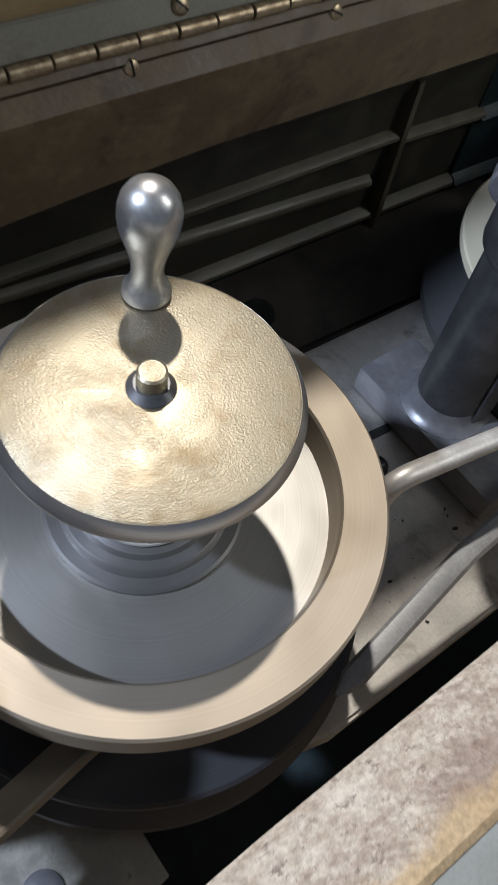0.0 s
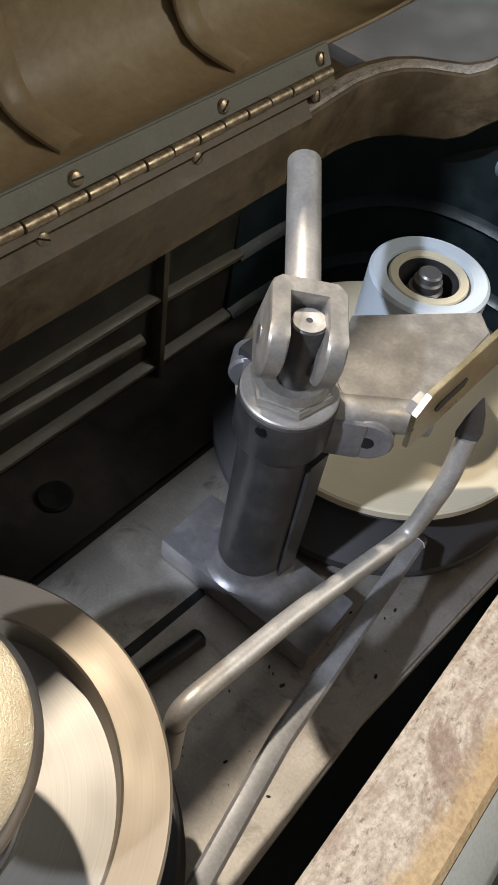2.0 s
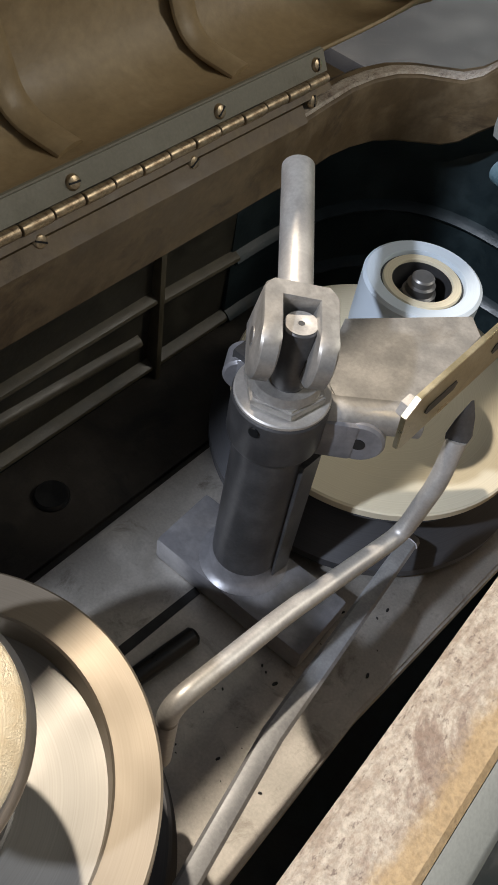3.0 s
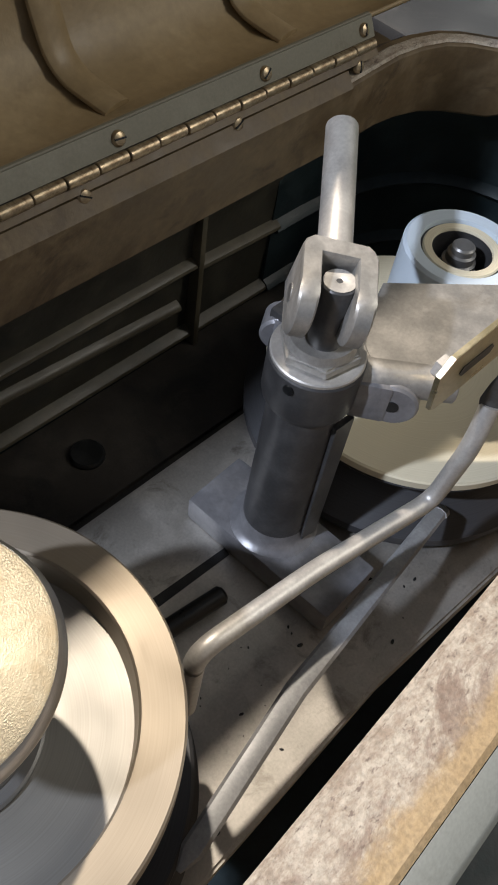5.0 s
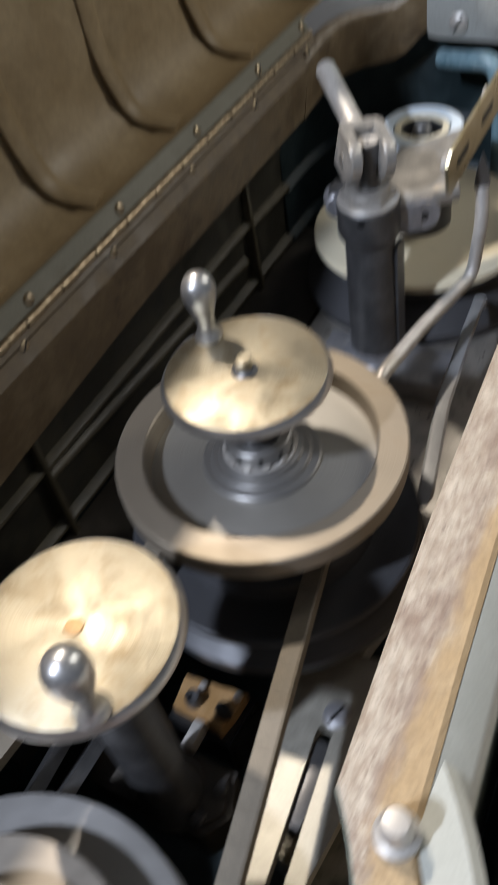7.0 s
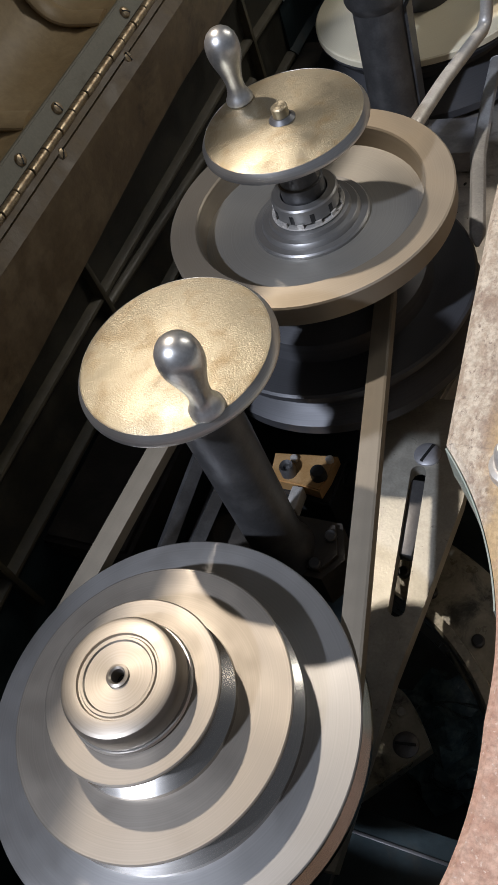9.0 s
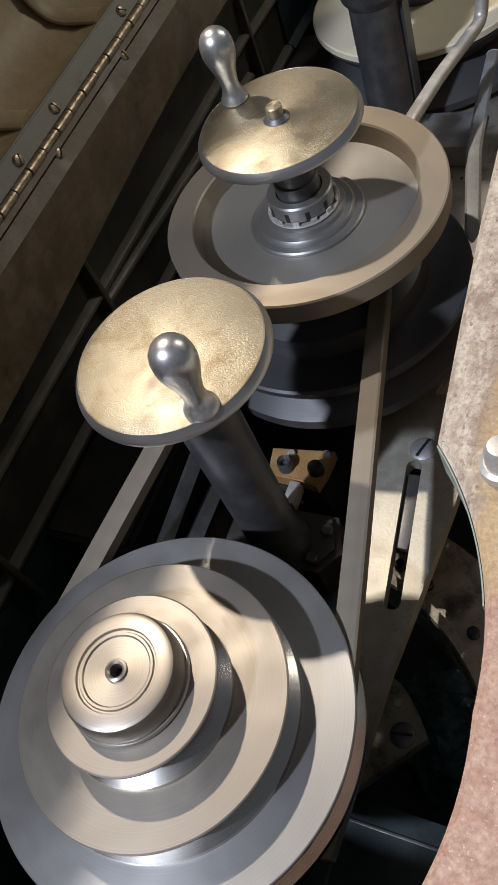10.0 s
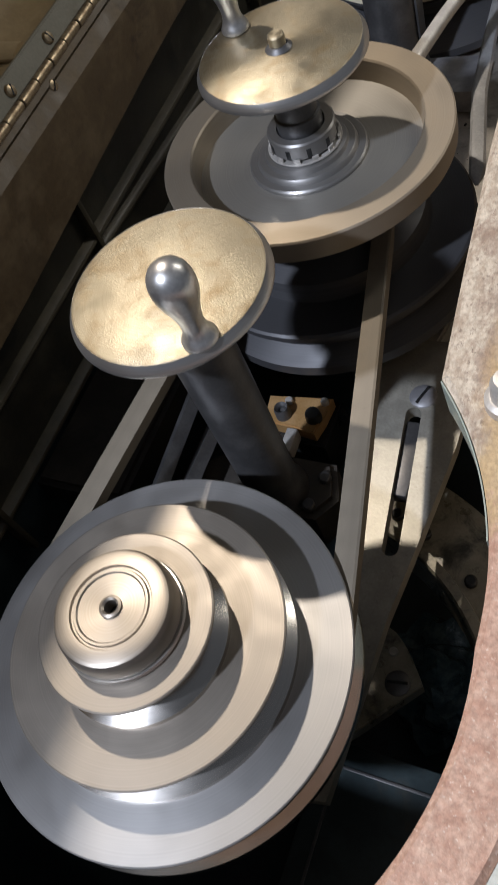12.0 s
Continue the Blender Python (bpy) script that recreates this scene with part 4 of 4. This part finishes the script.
# ---- small parts at the front ----
def build_front_parts():
    b = thing("slotted_bracket", "speckled steel arm with a long slot and a big slotted screw", "bracket", pose(0, 0, 0))
    outline = [(0.070, -0.165), (0.062, -0.075), (0.160, -0.070), (0.1685, -0.120), (0.1700, -0.185), (0.1616, -0.288), (0.1545, -0.361), (0.150, -0.515), (0.124, -0.520), (0.122, -0.38), (0.112, -0.30), (0.096, -0.24)]
    slot = []
    for k in range(7):
        a = math.pi * k / 6
        slot.append((0.122 + 0.0075 * math.cos(a), -0.160 + 0.0075 * math.sin(a)))
    for k in range(7):
        a = math.pi + math.pi * k / 6
        slot.append((0.139 + 0.0075 * math.cos(a), -0.300 + 0.0075 * math.sin(a)))
    part("arm", prism(outline, -0.046, -0.030, 0.0, slot), M_BRACKET, b, "speckled slotted arm")
    dome_screw("screw", 0.0135, 0.004, b, pose(0.126, -0.139, -0.030), M_FOOT, 70)
    part("slider", box((0.1160, -0.245, -0.050), (0.1370, -0.165, -0.036), 0.002, pose(0.0, 0.0, 0.0)), M_GUN, b, "dark steel block in the slot")
    o = thing("bronze_block", "orange bronze block with a socket screw and pins", "block", pose(-0.003, -0.001, -0.018))
    part("body", prism([(-0.027, -0.160), (0.040, -0.153), (0.038, -0.178), (0.034, -0.196), (0.010, -0.193), (-0.022, -0.192)], -0.032, -0.015, 0.0015), M_BRONZE, o)
    part("seat", prism([(-0.030, -0.150), (0.045, -0.145), (0.043, -0.200), (-0.028, -0.198)], -0.100, -0.0322, 0.002), M_BLACK, o, "black seat under the block")
    part("screw", lathe([(0.0035, -0.004), (0.0040, 0.0), (0.0068, 0.0030), (0.0080, 0.0), (0.0085, -0.0145), (0.0, -0.0145), (0.0, -0.004)], 24), M_GUN, o, "black socket screw", pose(-0.0035, -0.1810, -0.004))
    for x, y in ((-0.003, -0.165), (0.034, -0.160)):
        part("pin", lathe([(0.0, 0.004), (0.0034, 0.004), (0.0042, 0.0030), (0.0042, -0.002), (0.0, -0.002)], 16), M_STEEL, o, "", pose(x, y, -0.014))
    part("screw", lathe([(0.0, -0.003), (0.0070, -0.003), (0.0080, -0.006), (0.0085, -0.0145), (0.0, -0.0145)], 24), M_BLACK, o, "black oily screw head", pose(0.0285, -0.1790, -0.002))
    part("latch", box((0.006, -0.222, -0.030), (0.018, -0.196, -0.012), 0.002), M_STEEL, o, "bright steel latch")
    arm = thing("post_base", "dark iron base casting under the crank post", "base")
    part("body", prism([(-0.062, -0.286), (0.062, -0.286), (0.078, -0.262), (0.064, -0.226), (-0.040, -0.226), (-0.070, -0.250)], -0.095, -0.0300, 0.006), M_LEDGE, arm, "dark cast body")
    for x, y in ((0.066, -0.245), (0.060, -0.276)):
        part("bolt", lathe([(0.0, 0.005), (0.005, 0.005), (0.006, 0.004), (0.006, -0.001), (0.0, -0.001)], 16), M_GUN, arm, "", pose(x - 0.006, y, -0.0297))
    # lower cross bars beside the post
    for a, c in (((-0.092, -0.19, 0.0), (-0.080, -0.37, 0.0)), ((-0.055, -0.19, 0.0), (-0.056, -0.36, 0.0))):
        g = thing("support_bar", "dark steel bar low in the housing", "bar", group="bars low in the housing")
        part("bar", tube([a, c], 0.009, 4), M_GUN, g)
    ring = thing("flange_ring", "curved cast flange with bolts low in the housing", "flange")
    bm = bmesh.new()
    n, rows = 40, []
    for i in range(n + 1):
        a = math.radians(78 - 48 * i / n)
        rows.append([bm.verts.new((0.032 + r * math.cos(a), -0.467 + r * math.sin(a), z)) for r, z in ((0.224, -0.16), (0.224, -0.100), (0.226, -0.097), (0.235, -0.097), (0.237, -0.107), (0.300, -0.104), (0.300, -0.16))])
    for p, q in zip(rows, rows[1:]):
        for j in range(7):
            bm.faces.new((p[j], p[(j + 1) % 7], q[(j + 1) % 7], q[j]))
    bm.faces.new(rows[0][::-1])
    bm.faces.new(rows[-1])
    bmesh.ops.recalc_face_normals(bm, faces=bm.faces)
    part("ring", bm, M_FLANGE, ring, "curved dull steel flange")
    for a in (70, 62, 47, 36):
        x, y = 0.032 + 0.249 * math.cos(math.radians(a)), -0.467 + 0.249 * math.sin(math.radians(a))
        part("bolt", lathe([(0.0, 0.006), (0.0045, 0.006), (0.0060, 0.005), (0.0060, -0.002), (0.0, -0.002)], 16), M_BLACK, ring, "", pose(x - 0.001, y, -0.1060))
    tri = thing("corner_plate", "dark oiled triangular plate with a big slotted screw", "plate")
    edge = [(0.129 + 0.046 * k / 6, -0.332 - 0.047 * (k / 6) ** 1.5) for k in range(7)]
    part("body", prism(edge + [(0.119, -0.447), (0.070, -0.440), (0.080, -0.335)], -0.170, -0.150, 0.0015), M_FLANGE, tri, "dark oiled plate")
    dome_screw("screw", 0.0125, 0.003, tri, pose(0.152, -0.383, -0.150), M_GUN, 10)
    part("pin", lathe([(0.0, 0.002), (0.0040, 0.002), (0.0046, 0.0012), (0.0046, -0.001), (0.0, -0.001)], 16), M_BRACKET, tri, "pale pin", pose(0.140, -0.355, -0.150))
    lump = thing("grease_lump", "dark teal lump of old grease on the housing bottom", "grease")
    bm = bmesh.new()
    bmesh.ops.create_icosphere(bm, subdivisions=4, radius=1.0)
    for v in bm.verts:
        k = 1 + 0.30 * noise.noise(v.co * 2.3) + 0.16 * noise.noise(v.co * 6.0)
        v.co = Vector((v.co.x * 0.085 * k, v.co.y * 0.075 * k, max(-0.2, v.co.z) * 0.11 * k))
    bm.transform(pose(0.169, -0.308, -0.400))
    part("mass", bm, M_GREASE, lump)
    ledge = thing("cast_ledge", "dark oiled cast ledge with a recessed panel low in the housing", "ledge")
    part("body", box((0.10, -0.80, -0.419), (0.34, -0.645, -0.330), 0.012), M_FOOT, ledge)
    part("panel", box((0.135, -0.775, -0.3295), (0.34, -0.672, -0.3265), 0.001), M_GUN, ledge, "dark recessed panel")
    st = thing("rim_stud", "steel stud with a domed nut on the cast rim", "stud", pose(0.243, -0.277, 0.190))
    part("nut", lathe([(0.0, 0.0), (0.0145, 0.0), (0.0145, 0.007), (0.0115, 0.009), (0.0, 0.009)], 32), M_STEEL, st)
    part("cap", lathe([(0.0, 0.0092), (0.0105, 0.0092), (0.0105, 0.022), (0.0080, 0.027), (0.0, 0.028)], 32), M_STEEL, st, "bright domed end")

build_front_parts()


def build_floor_details():
    slot = thing("guide_slot", "black guide slot cut in the base plate", "slot")
    part("slot", prism([(-0.052, 0.190), (-0.042, 0.186), (-0.038, 0.285), (-0.046, 0.287)], FLOOR - 0.002, FLOOR + 0.0008), M_BLACK, slot)
    peg = thing("black_peg", "black rounded peg lying by the slot", "peg")
    part("peg", rod((-0.020, 0.175, FLOOR + 0.009), (-0.010, 0.250, FLOOR + 0.011), 0.009, 20, 0.003), M_BLACK, peg)
    chips = bmesh.new()
    rnd = random.Random(7)
    for k in range(34):
        x, y = 0.03 + 0.10 * rnd.random(), 0.10 + 0.30 * rnd.random()
        r = 0.0006 + 0.0018 * rnd.random() ** 2
        m = pose(x, y, FLOOR + r * 0.3, 0, 0, 360 * rnd.random())
        bmesh.ops.create_icosphere(chips, subdivisions=1, radius=r, matrix=m @ Matrix.Diagonal((1.5, 0.8, 0.5, 1)))
    ob = tagged(part("swarf", chips, M_BLACK), "black specks of swarf on the base plate", "swarf", kind="stuff")

build_floor_details()

def build_outside():
    # second cover hinged beside the housing
    cover = thing("side_cover", "pale grey cast cover with a rusty edge beside the housing", "cover")
    def cover_x(o):
        return lambda y: 0.262 + o - 0.215 * y
    bm = sweep_y([(cover_x(0.004), 0.04), (cover_x(0.004), 0.120), (cover_x(0.012), 0.138), (cover_x(0.030), 0.150), (cover_x(0.060), 0.155), (cover_x(0.170), 0.140), (cover_x(0.170), -0.40), (cover_x(0.004), -0.40)], -0.42, 0.06, 14)
    part("body", bm, M_GREYPAINT, cover)
    bm = sweep_y([(cover_x(0.0030), 0.118), (cover_x(0.0112), 0.1388), (cover_x(0.0295), 0.1510), (cover_x(0.0300), 0.1500), (cover_x(0.0120), 0.1375), (cover_x(0.0045), 0.118)], -0.42, 0.06, 14)
    part("edge", bm, M_RUST, cover, "rusty worn edge")
    # end bracket on the back wall
    e = thing("end_bracket", "pale grey cast bracket with a slotted pivot screw", "bracket")
    part("plate", box((-0.122, 0.756, 0.186), (0.20, 0.795, 0.264), 0.018), M_BRACKET_PAINT, e, "pale grey rounded block")
    def upright(pts, y0, y1, bevel):
        bm = prism(pts, y0, y1, bevel)
        bm.transform(Matrix(((1, 0, 0, 0), (0, 0, 1, 0), (0, 1, 0, 0), (0, 0, 0, 1))))
        return bm
    part("arm", upright([(-0.152, 0.345), (-0.140, 0.350), (-0.128, 0.340), (-0.050, 0.270), (-0.046, 0.2645), (-0.132, 0.2645)], 0.790, 0.802, 0.002), M_BRACKET_PAINT, e, "pale grey triangular lid stay plate")
    part("stay", upright([(-0.260, 0.425), (-0.240, 0.440), (-0.136, 0.352), (-0.140, 0.328), (-0.152, 0.328)], 0.8025, 0.812, 0.002), M_BRACKET_PAINT, e, "pale grey stay bar")
    part("knob", rod((-0.145, 0.7895, 0.338), (-0.145, 0.775, 0.338), 0.013, 24, 0.003), M_BRACKET_PAINT, e, "round pivot head")
    dome_screw("pivot_screw", 0.014, 0.006, e, pose(-0.070, 0.7555, 0.215, 90, 0, 0), M_STEEL, 60)
    # oil pipe at the back
    o = thing("oil_pipe", "blue-grey painted pipe bend in the back of the housing", "pipe")
    part("pipe", tube(smooth_path([(-0.095, 0.765, 0.160), (-0.055, 0.738, 0.172), (-0.008, 0.728, 0.180), (0.007, 0.722, 0.120), (0.014, 0.715, -0.02)], 0.03), 0.013, 18), M_PIPE, o)

build_outside()


# ---- the workshop hall ----
def build_hall():
    f = part("ground", box((-5, -4, -1.45), (5, 6, -1.35)), M_HALL)
    tagged(f, "dull grey workshop floor", "floor", kind="structure")
    for nm, lo, hi in (("wall_hall_back", (-5, 5.9, -1.35), (5, 6, 2.6)), ("wall_hall_side", (-5, -4, -1.35), (-4.9, 5.9, 2.6))):
        tagged(part(nm, box(lo, hi), M_HALL), "dim grey workshop wall", "wall", kind="structure")
    col = thing("machine_column", "pale grey cast column under the machine head", "machine column")
    part("body", box((-0.26, -0.30, -1.30), (0.24, 0.70, -0.4405), 0.03), M_GREYPAINT, col)
    part("foot", box((-0.40, -0.50, -1.35), (0.38, 0.80, -1.3005), 0.02), M_GREYPAINT, col, "wide cast foot")
    bench = thing("machine_bed", "flat grey machine top behind the housing", "machine bed")
    part("top", box((-0.95, 1.00, 0.02), (-0.28, 1.45, 0.05), 0.006), M_BED, bench, "scuffed grey top")
    part("body", box((-0.90, 1.05, -1.35), (-0.33, 1.40, 0.0195), 0.006), M_PLATE, bench)
    part("cable", tube(smooth_path([(-0.62, 1.36, 0.056), (-0.55, 1.40, 0.060), (-0.47, 1.38, 0.056), (-0.40, 1.42, 0.056)], 0.05), 0.006, 10), M_LID_STRIP, bench, "pale cable lying on the top")
    g = thing("green_machine", "green painted machine in the workshop behind", "machine")
    part("body", box((-0.80, 2.75, -1.35), (0.6, 3.4, -0.10), 0.02), M_GREEN, g)
    part("head", box((-0.75, 2.70, -0.0995), (0.3, 3.1, 0.30), 0.03), M_GREEN, g)
    for x in (-0.86, -0.72):
        part("rail", box((x, 2.55, -1.35), (x + 0.025, 2.60, 0.05), 0.004), M_GREEN, g, "green upright rail")
    p = thing("orange_panel", "orange wooden panel in the workshop behind", "panel")
    part("board", box((-1.30, 2.6, -1.35), (-0.90, 2.63, 0.2), 0.004), M_ORANGE, p)
    rnd = random.Random(4)
    sh = thing("shelf", "dark steel shelf holding tools in the workshop behind", "shelf")
    part("board", box((-0.95, 2.02, -0.42), (0.2, 2.30, -0.4005), 0.003), M_GUN, sh)
    for x in (-0.94, 0.17):
        part("leg", box((x, 2.1, -1.35), (x + 0.03, 2.13, -0.4205), 0.002), M_GUN, sh)
    for k in range(12):
        bx = thing("tool_box", "small box among tools in the workshop behind", "box", group="boxes on the shelf")
        x = -0.90 + 0.075 * k
        h = 0.06 + 0.12 * rnd.random()
        part("body", box((x, 2.10, -0.40), (x + 0.05, 2.16, -0.40 + h), 0.004), (M_YELLOW, M_GREYPAINT, M_CAST_BROWN, M_LID_STRIP)[k % 4], bx)
    for k in range(18):
        rd = thing("steel_bar", "long thin bar leaning in the workshop behind", "bar", group="bars leaning in the workshop")
        x = -0.92 + 0.046 * k + 0.03 * rnd.random()
        lean = 0.30 * (rnd.random() - 0.5)
        part("bar", rod((x, 2.20 + 0.04 * rnd.random(), -0.40), (x + lean, 2.36, -0.24 + 0.20 * rnd.random()), 0.005 + 0.005 * rnd.random(), 8), (M_STRAP, M_GUN, M_YELLOW, M_RIM_RED, M_GUN)[k % 5], rd)

build_hall()


# ---- what moves ----
def motions():
    """The three pulleys turn steadily, and the belt runs with them."""
    for ob, rate in ((PULLEY_M, -560.0), (PULLEY_C, -300.0), (PULLEY_R, -620.0)):
        x, y, z = ob.matrix_basis.translation
        walk(ob, [(0.1 * k, pose(x, y, z, 0, 0, rate * 0.1 * k)) for k in range(121)])
    speed = math.radians(300.0) * 0.136
    for i, ob in enumerate(BELT_LINKS):
        rows = []
        for k in range(121):
            p, turn = LOOP.at(LOOP.total * i / LINKS - speed * 0.1 * k)
            rows.append((0.1 * k, pose(p.x, p.y, BELT_Z, 0, 0, turn)))
        walk(ob, rows)

motions()
